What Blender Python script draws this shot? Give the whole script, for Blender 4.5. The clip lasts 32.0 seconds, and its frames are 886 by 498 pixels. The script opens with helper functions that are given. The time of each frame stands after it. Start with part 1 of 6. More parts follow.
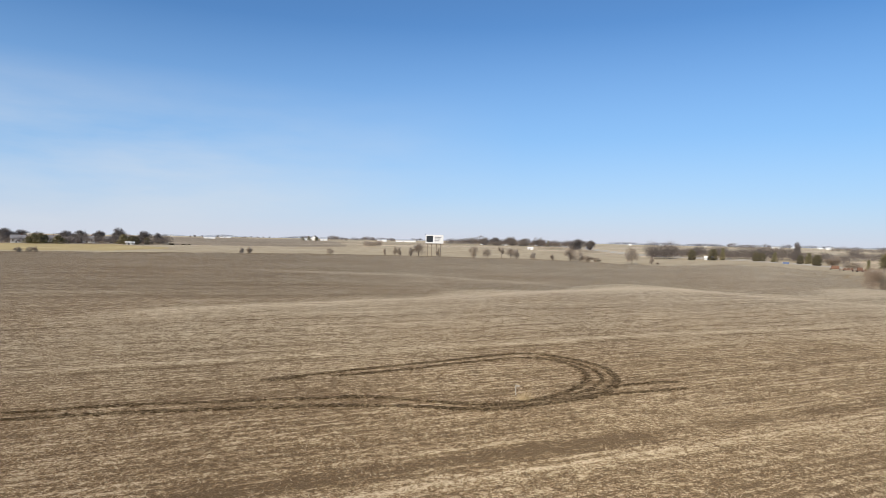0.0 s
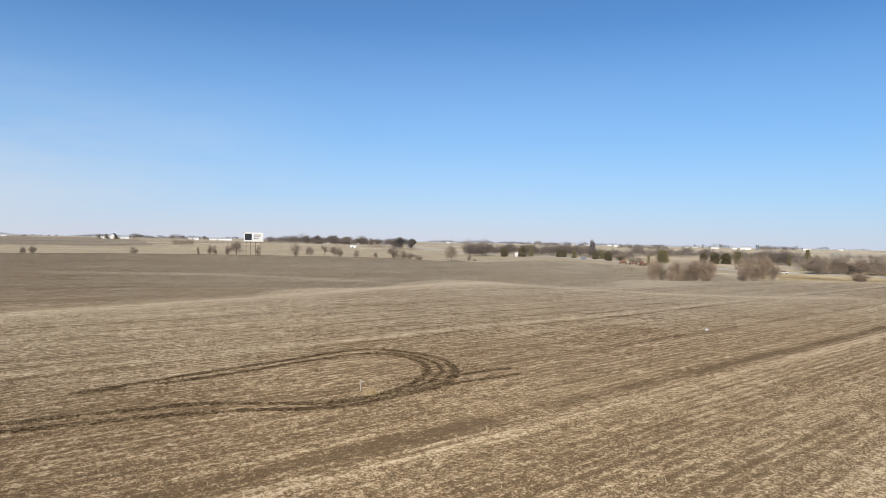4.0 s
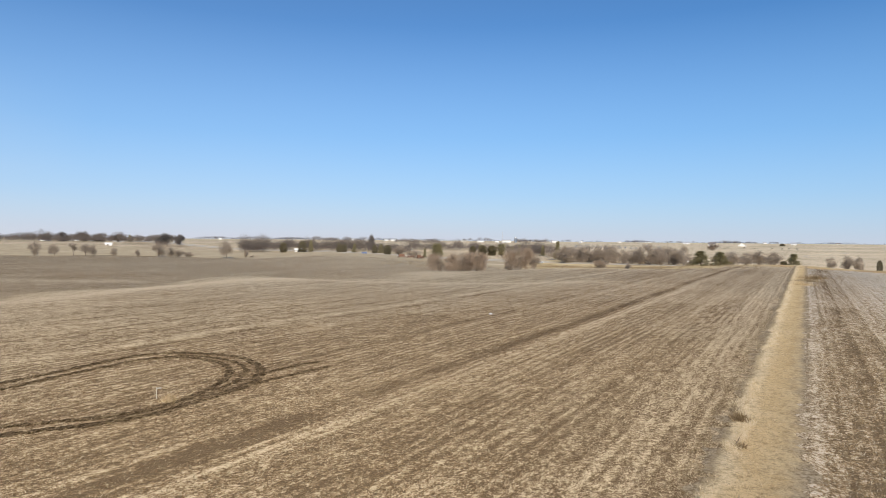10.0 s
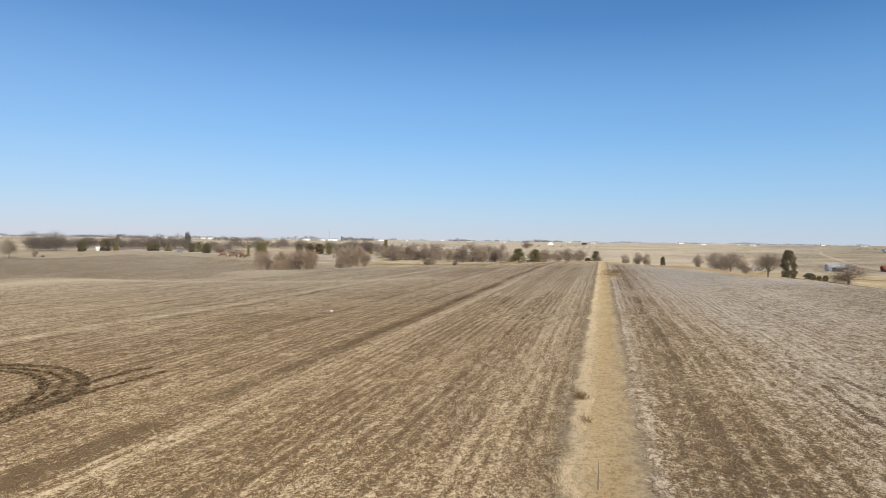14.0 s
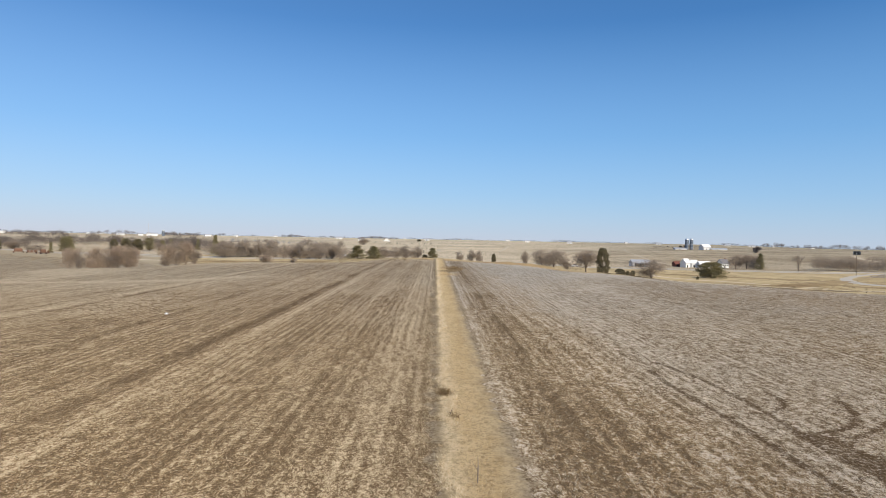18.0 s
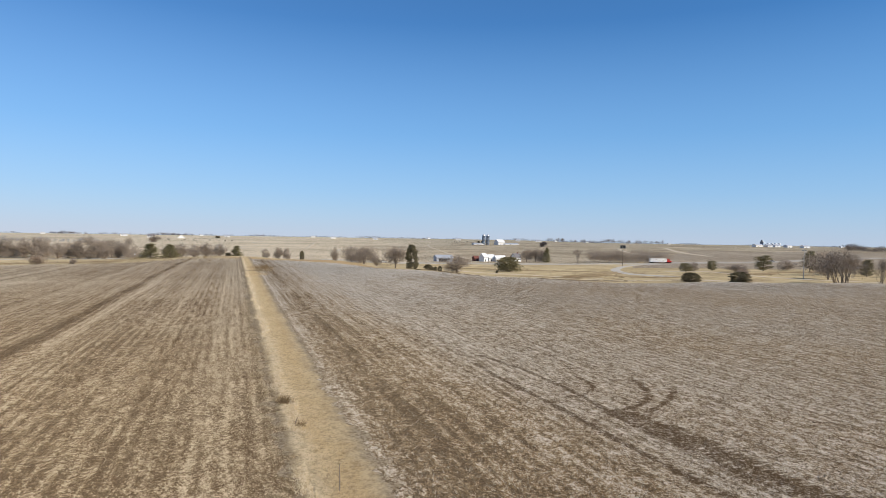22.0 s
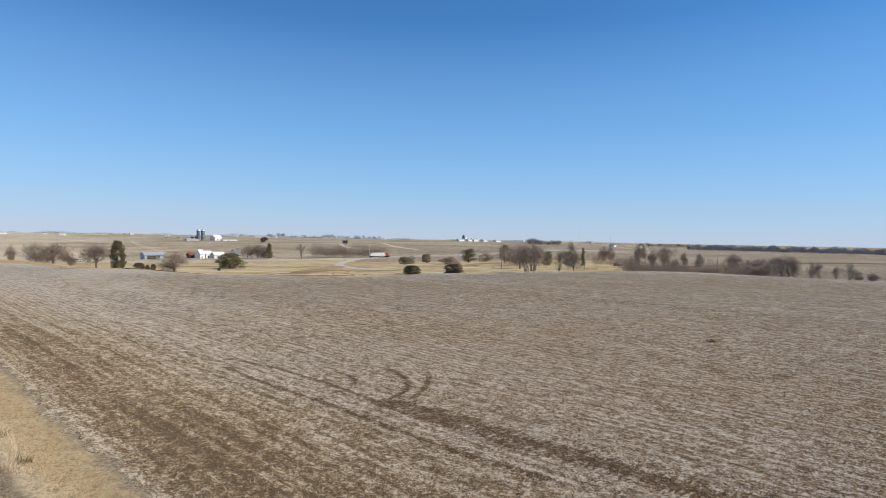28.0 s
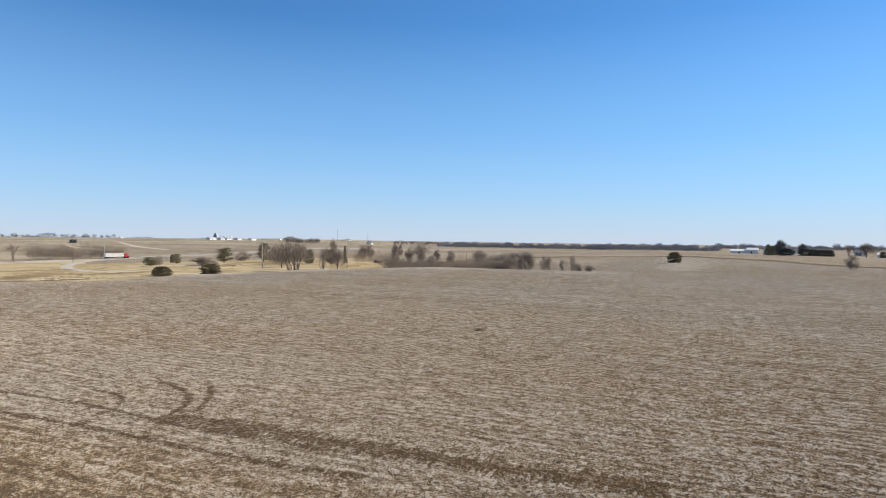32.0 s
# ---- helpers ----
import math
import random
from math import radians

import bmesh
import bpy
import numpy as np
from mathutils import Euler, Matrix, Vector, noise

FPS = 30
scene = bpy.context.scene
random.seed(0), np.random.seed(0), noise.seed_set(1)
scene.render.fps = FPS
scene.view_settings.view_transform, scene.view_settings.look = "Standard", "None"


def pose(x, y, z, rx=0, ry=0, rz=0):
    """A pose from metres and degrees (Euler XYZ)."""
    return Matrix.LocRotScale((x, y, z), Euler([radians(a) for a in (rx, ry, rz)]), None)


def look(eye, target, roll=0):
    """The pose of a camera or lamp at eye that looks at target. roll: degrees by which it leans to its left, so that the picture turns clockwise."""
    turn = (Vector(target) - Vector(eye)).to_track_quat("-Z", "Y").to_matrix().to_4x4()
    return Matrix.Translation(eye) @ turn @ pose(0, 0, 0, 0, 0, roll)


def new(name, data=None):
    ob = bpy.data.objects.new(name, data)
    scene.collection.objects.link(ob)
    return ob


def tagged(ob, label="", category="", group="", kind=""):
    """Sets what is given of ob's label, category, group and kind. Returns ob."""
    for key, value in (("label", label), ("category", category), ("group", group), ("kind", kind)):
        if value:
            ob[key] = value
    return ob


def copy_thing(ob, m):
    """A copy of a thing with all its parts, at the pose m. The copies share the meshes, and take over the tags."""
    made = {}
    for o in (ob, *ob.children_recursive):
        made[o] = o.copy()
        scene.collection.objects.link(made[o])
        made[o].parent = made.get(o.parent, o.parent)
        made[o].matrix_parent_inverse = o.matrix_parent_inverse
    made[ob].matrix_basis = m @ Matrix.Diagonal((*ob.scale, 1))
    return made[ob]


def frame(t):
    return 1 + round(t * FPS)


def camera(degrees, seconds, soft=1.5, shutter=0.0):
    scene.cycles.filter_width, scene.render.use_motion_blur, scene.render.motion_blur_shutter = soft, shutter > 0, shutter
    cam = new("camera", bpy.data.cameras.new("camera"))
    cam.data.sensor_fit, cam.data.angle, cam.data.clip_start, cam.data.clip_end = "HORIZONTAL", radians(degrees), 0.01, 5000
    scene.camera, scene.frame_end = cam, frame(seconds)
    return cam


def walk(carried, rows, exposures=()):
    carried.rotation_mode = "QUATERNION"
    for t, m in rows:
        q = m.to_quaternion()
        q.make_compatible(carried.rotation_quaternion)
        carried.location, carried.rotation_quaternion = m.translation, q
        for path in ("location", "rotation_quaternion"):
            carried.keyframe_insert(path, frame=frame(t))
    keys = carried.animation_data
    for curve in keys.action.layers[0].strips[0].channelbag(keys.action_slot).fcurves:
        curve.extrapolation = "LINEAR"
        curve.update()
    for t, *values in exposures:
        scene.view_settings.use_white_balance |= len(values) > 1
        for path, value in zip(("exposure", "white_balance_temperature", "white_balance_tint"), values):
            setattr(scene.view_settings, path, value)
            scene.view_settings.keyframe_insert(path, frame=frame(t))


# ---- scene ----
cam = camera(70.52, 32.0, 0.8)
PATH = [
    (0.0, 0.000, 0.000, 10.481, 89.116, -1.096, 0.017),
    (0.5, -0.074, 0.111, 10.514, 89.174, -1.034, -1.199),
    (1.0, -0.096, 0.300, 10.323, 89.161, -0.962, -2.333),
    (1.5, -0.123, 0.269, 10.119, 89.097, -0.931, -2.694),
    (2.0, -0.345, 0.301, 10.055, 89.114, -0.940, -3.169),
    (2.5, -0.582, 0.419, 10.049, 89.179, -0.966, -6.240),
    (3.0, -0.866, 0.487, 9.955, 89.216, -0.996, -9.372),
    (3.5, -1.193, 0.481, 9.937, 89.210, -1.014, -12.097),
    (4.0, -1.453, 0.557, 10.193, 89.259, -1.032, -16.204),
    (4.5, -1.664, 0.607, 10.159, 89.225, -1.023, -18.716),
    (6.5, -2.388, 1.892, 9.831, 89.445, -1.013, -27.792),
    (7.0, -2.493, 2.007, 9.832, 89.425, -0.892, -30.051),
    (7.5, -2.690, 2.002, 9.894, 89.422, -0.752, -32.271),
    (8.0, -2.868, 2.060, 10.112, 89.386, -0.682, -33.373),
    (8.5, -2.915, 1.913, 10.065, 89.316, -0.540, -34.226),
    (9.0, -2.969, 1.837, 9.806, 89.252, -0.451, -34.901),
    (9.5, -3.100, 1.813, 9.746, 89.164, -0.424, -35.356),
    (10.0, -3.312, 1.819, 9.792, 89.097, -0.490, -36.311),
    (10.5, -3.550, 1.955, 9.732, 89.067, -0.601, -38.390),
    (11.0, -3.684, 2.265, 9.754, 89.082, -0.665, -41.013),
    (11.5, -3.769, 2.599, 9.752, 89.087, -0.604, -43.984),
    (12.0, -3.736, 2.903, 9.816, 89.090, -0.464, -46.423),
    (12.5, -4.058, 3.017, 9.880, 89.096, -0.474, -48.436),
    (13.0, -4.292, 3.102, 9.807, 89.091, -0.480, -49.651),
    (13.5, -4.448, 3.107, 9.697, 89.118, -0.524, -50.768),
    (14.0, -4.689, 3.241, 9.469, 89.127, -0.650, -52.142),
    (14.5, -4.854, 3.427, 9.342, 89.141, -0.775, -54.075),
    (16.5, -5.382, 4.071, 9.743, 89.059, -0.833, -60.153),
    (17.0, -5.327, 4.325, 9.599, 89.064, -0.943, -61.980),
    (17.5, -5.520, 4.557, 9.622, 89.043, -1.036, -64.242),
    (18.0, -5.642, 4.876, 9.685, 89.011, -1.080, -67.123),
    (18.5, -5.862, 5.228, 9.990, 89.021, -1.072, -70.815),
    (19.0, -6.032, 5.543, 10.028, 89.044, -1.035, -74.460),
    (19.5, -6.076, 5.922, 10.216, 89.040, -1.087, -77.386),
    (20.0, -6.145, 6.172, 10.201, 89.074, -1.021, -80.043),
    (20.5, -6.318, 6.307, 10.016, 89.049, -0.934, -81.603),
    (21.0, -6.408, 6.431, 10.067, 89.009, -0.886, -83.071),
    (21.5, -6.458, 6.595, 10.144, 88.966, -0.854, -83.838),
    (22.0, -6.529, 6.842, 10.123, 88.940, -0.871, -84.775),
    (22.5, -6.479, 7.126, 10.140, 88.968, -0.909, -86.952),
    (23.0, -6.321, 7.364, 10.248, 88.956, -0.901, -89.071),
    (23.5, -6.125, 7.537, 10.254, 88.940, -0.884, -90.589),
    (24.0, -6.155, 7.617, 10.239, 88.911, -0.875, -91.419),
    (24.5, -6.128, 7.754, 10.188, 88.919, -0.868, -92.549),
    (25.0, -6.227, 7.985, 10.350, 88.894, -0.869, -94.101),
    (25.5, -6.276, 8.259, 10.335, 88.906, -0.863, -97.152),
    (27.5, -5.826, 9.245, 9.841, 88.901, -0.853, -106.980),
    (28.0, -5.747, 9.556, 10.062, 88.889, -0.814, -109.985),
    (28.5, -5.580, 9.789, 10.077, 88.905, -0.793, -113.103),
    (29.0, -5.395, 9.971, 10.030, 88.898, -0.792, -115.210),
    (29.5, -5.281, 10.183, 10.032, 88.874, -0.749, -116.421),
    (30.0, -5.099, 10.403, 10.232, 88.878, -0.713, -118.613),
    (30.5, -4.938, 10.702, 10.236, 88.887, -0.676, -122.176),
    (31.0, -4.737, 10.912, 10.124, 88.926, -0.652, -125.068),
    (31.5, -4.506, 11.171, 10.019, 88.956, -0.643, -128.289),
    (32.0, -4.343, 11.320, 9.985, 88.991, -0.629, -131.927),
]
walk(cam, [(r[0], pose(*r[1:])) for r in PATH], [(0, 0.0, 6500, 10), (10, -0.03, 6550, 10), (13, -0.03, 6750, 10), (14.5, -0.03, 6700, 10), (17, -0.05, 6580, 10), (20, -0.07, 6430, 10), (25, -0.07, 6320, 10), (28, -0.05, 6350, 10), (30.5, 0.0, 6500, 10), (32, 0.13, 6580, 10)])

# ---- sky and sun ----
SUN_YAW, SUN_UP = -208.0, 38.0
world = bpy.data.worlds.new("sky")
scene.world = world
world.use_nodes = True
wn = world.node_tree
wn.nodes.clear()
sky = wn.nodes.new("ShaderNodeTexSky")
sky.sky_type, sky.sun_disc = "NISHITA", False
sky.sun_elevation, sky.sun_rotation = radians(SUN_UP), radians(-SUN_YAW)
sky.altitude, sky.air_density, sky.dust_density, sky.ozone_density = 0, 1.0, 0.05, 3.0
wbg = wn.nodes.new("ShaderNodeBackground")
wbg.inputs["Strength"].default_value = 0.10
wout = wn.nodes.new("ShaderNodeOutputWorld")
tint = wn.nodes.new("ShaderNodeMix")
tint.data_type, tint.blend_type = "RGBA", "MULTIPLY"
tint.inputs[0].default_value = 1.0
wn.links.new(sky.outputs[0], tint.inputs[6])
# pale haze towards the horizon and a bank of thin cirrus low in the north-west
way = wn.nodes.new("ShaderNodeTexCoord")
split = wn.nodes.new("ShaderNodeSeparateXYZ")
wn.links.new(way.outputs["Generated"], split.inputs[0])
deeper = wn.nodes.new("ShaderNodeMix")  # the air is clearer towards the south-east
deeper.data_type = "RGBA"
deeper.inputs[6].default_value, deeper.inputs[7].default_value = (0.645, 0.965, 1.24, 1), (0.485, 0.955, 1.34, 1)
lean = wn.nodes.new("ShaderNodeVectorMath")
lean.operation = "DOT_PRODUCT"
lean.inputs[1].default_value = (0.55, -0.45, 0.0)
wn.links.new(way.outputs["Generated"], lean.inputs[0])
shift = wn.nodes.new("ShaderNodeMath")
shift.operation, shift.use_clamp = "ADD", True
shift.inputs[1].default_value = 0.25
wn.links.new(lean.outputs["Value"], shift.inputs[0])
wn.links.new(shift.outputs[0], deeper.inputs[0])
wn.links.new(deeper.outputs[2], tint.inputs[7])
haze_fac = wn.nodes.new("ShaderNodeValToRGB")
haze_tone = wn.nodes.new("ShaderNodeValToRGB")
for _ in range(2):
    haze_fac.color_ramp.elements.new(0.5)
    haze_tone.color_ramp.elements.new(0.5)
for stop, (at_z, value) in zip(haze_fac.color_ramp.elements, ((0.0, 0.90), (0.05, 0.72), (0.13, 0.5), (0.32, 0.0))):
    stop.position, stop.color = at_z, (value, value, value, 1)
for stop, (at_z, tone) in zip(haze_tone.color_ramp.elements, ((0.0, (0.64, 0.65, 0.77)), (0.03, (0.57, 0.64, 0.82)), (0.07, (0.48, 0.615, 0.86)), (0.16, (0.36, 0.565, 0.87)))):
    stop.position, stop.color = at_z, (*tone, 1)
wn.links.new(split.outputs[2], haze_fac.inputs[0])
wn.links.new(split.outputs[2], haze_tone.inputs[0])
haze = wn.nodes.new("ShaderNodeMix")
haze.data_type = "RGBA"
air = wn.nodes.new("ShaderNodeMix")
air.data_type = "RGBA"
air.inputs[6].default_value, air.inputs[7].default_value = (10.0, 10.0, 10.0, 1), (8.3, 9.5, 10.0, 1)
wn.links.new(shift.outputs[0], air.inputs[0])
low_air = wn.nodes.new("ShaderNodeMix")
low_air.data_type, low_air.blend_type = "RGBA", "MULTIPLY"
low_air.inputs[0].default_value = 1.0
wn.links.new(haze_tone.outputs[0], low_air.inputs[6])
wn.links.new(air.outputs[2], low_air.inputs[7])
wn.links.new(low_air.outputs[2], haze.inputs[7])
wn.links.new(haze_fac.outputs[0], haze.inputs[0])
wn.links.new(tint.outputs[2], haze.inputs[6])
stretch = wn.nodes.new("ShaderNodeMapping")
stretch.inputs["Scale"].default_value = (1.6, 1.6, 7.0)
wn.links.new(way.outputs["Generated"], stretch.inputs[0])
wisps = wn.nodes.new("ShaderNodeTexNoise")
wisps.inputs["Scale"].default_value, wisps.inputs["Detail"].default_value, wisps.inputs["Roughness"].default_value = 1.5, 7.0, 0.55
wn.links.new(stretch.outputs[0], wisps.inputs["Vector"])


def world_math(op, a, b, clamp=False):
    m = wn.nodes.new("ShaderNodeMath")
    m.operation, m.use_clamp = op, clamp
    for socket, value in zip(m.inputs, (a, b)):
        if isinstance(value, (int, float)):
            socket.default_value = value
        else:
            wn.links.new(value, socket)
    return m.outputs[0]


west = world_math("MULTIPLY", world_math("SUBTRACT", 0.12, split.outputs[0]), 1.8, True)
low = world_math("MULTIPLY", world_math("SUBTRACT", 0.24, split.outputs[2]), 7.0, True)
thick = world_math("MULTIPLY", world_math("SUBTRACT", wisps.outputs["Fac"], 0.34), 2.2, True)
cirrus = wn.nodes.new("ShaderNodeMix")
cirrus.data_type = "RGBA"
cirrus.inputs[7].default_value = (6.6, 7.2, 8.0, 1)
wn.links.new(world_math("MULTIPLY", world_math("MULTIPLY", west, low), thick), cirrus.inputs[0])
wn.links.new(haze.outputs[2], cirrus.inputs[6])
wn.links.new(cirrus.outputs[2], wbg.inputs[0])
wn.links.new(wbg.outputs[0], wout.inputs[0])
sun_data = bpy.data.lights.new("sun", "SUN")
sun_data.energy, sun_data.angle, sun_data.color = 5.0, radians(0.53), (1.0, 0.91, 0.76)
sun = new("sun", sun_data)
sun_dir = Vector((-math.sin(radians(SUN_YAW)) * math.cos(radians(SUN_UP)), math.cos(radians(SUN_YAW)) * math.cos(radians(SUN_UP)), math.sin(radians(SUN_UP))))
sun.matrix_world = look(sun_dir * 300, (0, 0, 0))
scene.view_settings.exposure = 0.0

# ---- materials ----
class Nodes:
    """Short hand for building a node material."""

    def __init__(self, name, rough=0.9):
        self.mat = bpy.data.materials.new(name)
        self.mat.use_nodes = True
        self.tree = self.mat.node_tree
        self.bsdf = self.tree.nodes["Principled BSDF"]
        self.bsdf.inputs["Roughness"].default_value = rough
        self.bsdf.inputs["Specular IOR Level"].default_value = 0.2
        self.coord = self.add("ShaderNodeNewGeometry").outputs["Position"]

    def straw(self, weight):
        """Standing straw over soil: fuzz that brightens at a grazing look."""
        self.bsdf.inputs["Sheen Weight"].default_value = weight
        self.bsdf.inputs["Specular IOR Level"].default_value = 0.02
        self.bsdf.inputs["Sheen Roughness"].default_value = 0.2
        self.bsdf.inputs["Sheen Tint"].default_value = (0.92, 0.74, 0.50, 1)

    def add(self, kind, **values):
        node = self.tree.nodes.new(kind)
        for key, value in values.items():
            node.inputs[key.replace("_", " ")].default_value = value
        return node

    def link(self, a, b):
        self.tree.links.new(a, b)

    def scaled(self, sx, sy, sz, turn=0.0, vector=None):
        for rotation, scale in (((0, 0, turn), (1, 1, 1)), ((0, 0, 0), (sx, sy, sz))):
            m = self.tree.nodes.new("ShaderNodeMapping")
            m.inputs["Scale"].default_value = scale
            m.inputs["Rotation"].default_value = rotation
            self.link(vector or self.coord, m.inputs["Vector"])
            vector = m.outputs[0]
        return vector

    def noise(self, scale, detail=3.0, rough=0.5, vector=None):
        n = self.add("ShaderNodeTexNoise", Scale=scale, Detail=detail, Roughness=rough)
        self.link(vector or self.coord, n.inputs["Vector"])
        return n.outputs["Fac"]

    def ramp(self, fac, *stops):
        r = self.tree.nodes.new("ShaderNodeValToRGB")
        e = r.color_ramp.elements
        while len(e) < len(stops):
            e.new(0.5)
        for el, (p, c) in zip(e, stops):
            el.position = p
            el.color = (*c, 1) if isinstance(c, tuple) else (c, c, c, 1)
        self.link(fac, r.inputs["Fac"])
        return r.outputs["Color"]

    def mix(self, fac, a, b, blend="MIX"):
        m = self.tree.nodes.new("ShaderNodeMix")
        m.data_type, m.blend_type = "RGBA", blend
        for socket, value in ((m.inputs[0], fac), (m.inputs[6], a), (m.inputs[7], b)):
            if isinstance(value, (int, float)):
                socket.default_value = value
            elif isinstance(value, tuple):
                socket.default_value = (*value, 1)
            else:
                self.link(value, socket)
        return m.outputs[2]

    def math(self, op, a, b=0.0, c=0.0, clamp=False):
        m = self.tree.nodes.new("ShaderNodeMath")
        m.operation, m.use_clamp = op, clamp
        for socket, value in zip(m.inputs, (a, b, c)):
            if isinstance(value, (int, float)):
                socket.default_value = value
            else:
                self.link(value, socket)
        return m.outputs[0]

    def bump(self, height, strength=0.5, distance=0.05):
        b = self.add("ShaderNodeBump", Strength=strength, Distance=distance)
        self.link(height, b.inputs["Height"])
        self.link(b.outputs[0], self.bsdf.inputs["Normal"])

    def done(self, colour):
        if isinstance(colour, tuple):
            self.bsdf.inputs["Base Color"].default_value = (*colour, 1)
        else:
            self.link(colour, self.bsdf.inputs["Base Color"])
        return self.mat


def plain(name, colour, rough=0.8, metal=0.0, vary=0.15, scale=0.8):
    """Paint, bark or metal with weathering at two scales and a shade of its own for each object."""
    n = Nodes(name, rough)
    n.bsdf.inputs["Metallic"].default_value = metal
    dark = tuple(c * (1 - vary) for c in colour)
    light = tuple(min(1, c * (1 + vary)) for c in colour)
    blot = n.mix(n.noise(scale), dark, light)
    grain = n.noise(scale * 14, 2)
    col = n.mix(0.35, blot, n.mix(grain, dark, light))
    own = n.add("ShaderNodeObjectInfo").outputs["Random"]
    col = n.mix(1.0, col, n.ramp(own, (0.0, 0.88), (1.0, 1.0)), "MULTIPLY")
    n.bump(grain, 0.25, 0.02)
    return n.done(col)


ROW = math.atan2(0.400, 0.916)  # the way the crop rows and the grass strip run
ROW_DIR, ROW_SIDE = Vector((math.cos(ROW), math.sin(ROW), 0)), Vector((-math.sin(ROW), math.cos(ROW), 0))
STRIP = Vector((23.0, 15.6, 0)).dot(ROW_SIDE)  # the grass strip's middle, across the rows


def field_material(name, base, pale, dark, brown, bands=(), rows_weight=1.0, fuzz=0.55, shift=0.0, zone=(0.0, 1.0, 0.0), broad=0.2, contour=0.0, clumps=1.0):
    """Harvested field: straw lying over bare soil, in rows, planter passes and loose clumps."""
    n = Nodes(name, 0.95)
    n.straw(fuzz)
    along = n.scaled(0.02, 1.0, 0.0, -ROW)
    across = n.tree.nodes.new("ShaderNodeSeparateXYZ")
    n.link(n.scaled(1, 1, 1, -ROW), across.inputs[0])
    layers = (
        (n.noise(0.035, 3, 0.55, along), 0.22),
        (n.noise(0.16, 3, 0.6, along), 0.26 * rows_weight),
        (n.noise(0.9, 4, 0.65, n.scaled(0.06, 1.0, 0.0, -ROW)), 0.40 * rows_weight),
        (n.noise(1.7, 4, 0.65, n.scaled(0.14, 1.0, 0.0, -ROW)), 0.60 * rows_weight),
        (n.noise(4.5, 3, 0.6, n.scaled(0.22, 1.0, 0.0, -ROW)), 0.50 * rows_weight),
        (n.noise(0.35, 4, 0.65), 0.34),
        (n.noise(1.3, 4, 0.75, n.scaled(0.6, 1.0, 1.0, -ROW)), 0.95 * clumps),
        (n.noise(2.6, 4, 0.8), 1.25 * clumps),
        (n.noise(6.0, 5, 0.82, n.scaled(0.8, 1.0, 1.0, -ROW)), 2.3),
        (n.noise(17.0, 3, 0.8), 1.8),
    )
    score = 0.5 + shift
    for fac, weight in layers:
        score = n.math("MULTIPLY_ADD", n.math("SUBTRACT", fac, 0.5), weight, score)
    rows = n.math("SINE", n.math("MULTIPLY", n.math("MULTIPLY_ADD", n.noise(0.05, 2), 0.3, across.outputs[1]), 2 * math.pi / 0.76))
    furrow = n.math("MULTIPLY", n.ramp(n.noise(0.22, 4, 0.6, n.scaled(0.25, 1.0, 0.0, -ROW)), (0.40, 0.15), (0.60, 1.0)), rows)
    score = n.math("MULTIPLY_ADD", furrow, 0.12 * rows_weight, score)
    ragged = n.math("MULTIPLY_ADD", n.math("SUBTRACT", n.noise(0.9, 4, 0.75), 0.5), 1.5, n.math("MULTIPLY_ADD", n.noise(0.02, 2), 1.0, across.outputs[1]))
    patchy = n.ramp(n.noise(0.055, 3, 0.6, n.scaled(1.0, 0.5, 0.0, -ROW)), (0.40, 0.35), (0.58, 1.0))
    for middle, half, strength, light in bands:
        near = n.math("DIVIDE", n.math("ABSOLUTE", n.math("SUBTRACT", ragged, middle + 0.5)), half)
        score = n.math("MULTIPLY_ADD", n.math("MULTIPLY", n.math("SUBTRACT", 1.0, near, clamp=True), patchy), strength * (0.25 if light else -0.30), score)
    score = n.math("MULTIPLY_ADD", n.math("SUBTRACT", n.noise(0.010, 4, 0.65), 0.5), broad, score)
    if contour:  # terraces that follow the lie of the hills
        height = n.tree.nodes.new("ShaderNodeSeparateXYZ")
        n.link(n.coord, height.inputs[0])
        wave = n.math("SINE", n.math("MULTIPLY_ADD", height.outputs[2], 3.2, n.math("MULTIPLY", n.noise(0.006, 3), 14.0)))
        score = n.math("MULTIPLY_ADD", wave, contour, score)
    # painted light and shade of the relief, read from the ground mesh
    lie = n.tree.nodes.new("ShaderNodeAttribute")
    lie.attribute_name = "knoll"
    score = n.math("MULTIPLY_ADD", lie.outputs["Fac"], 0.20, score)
    patches = n.ramp(n.noise(0.012, 4, 0.6), (0.38, 0.0), (0.62, 1.0))
    worn = n.math("SUBTRACT", 1.0, n.math("DIVIDE", n.math("ABSOLUTE", n.math("SUBTRACT", n.math("MULTIPLY_ADD", n.noise(0.06, 3), 6.0, ragged), zone[0] + 3.0)), zone[1]), clamp=True)
    patches = n.math("MULTIPLY_ADD", worn, zone[2], patches, clamp=True)
    middle = n.mix(patches, base, brown)
    col = n.mix(n.ramp(score, (0.28, 0.0), (0.42, 1.0)), tuple(c * 0.8 for c in dark), middle)
    fresh = n.mix(n.math("MULTIPLY", worn, 0.85 * min(1, zone[2])), pale, tuple(p * 0.45 + b * 0.6 for p, b in zip(pale, brown)))
    col = n.mix(n.ramp(score, (0.49, 0.0), (0.61, 1.0)), col, fresh)
    col = n.mix(n.ramp(score, (0.64, 0.0), (0.78, 1.0)), col, tuple(min(1, c * 1.3) for c in pale))
    n.link(n.math("MULTIPLY", n.ramp(score, (0.34, 0.45), (0.58, 1.0)), fuzz), n.bsdf.inputs["Sheen Weight"])  # bare soil has no straw
    n.bump(score, 0.6, 0.07)
    return n.done(col)


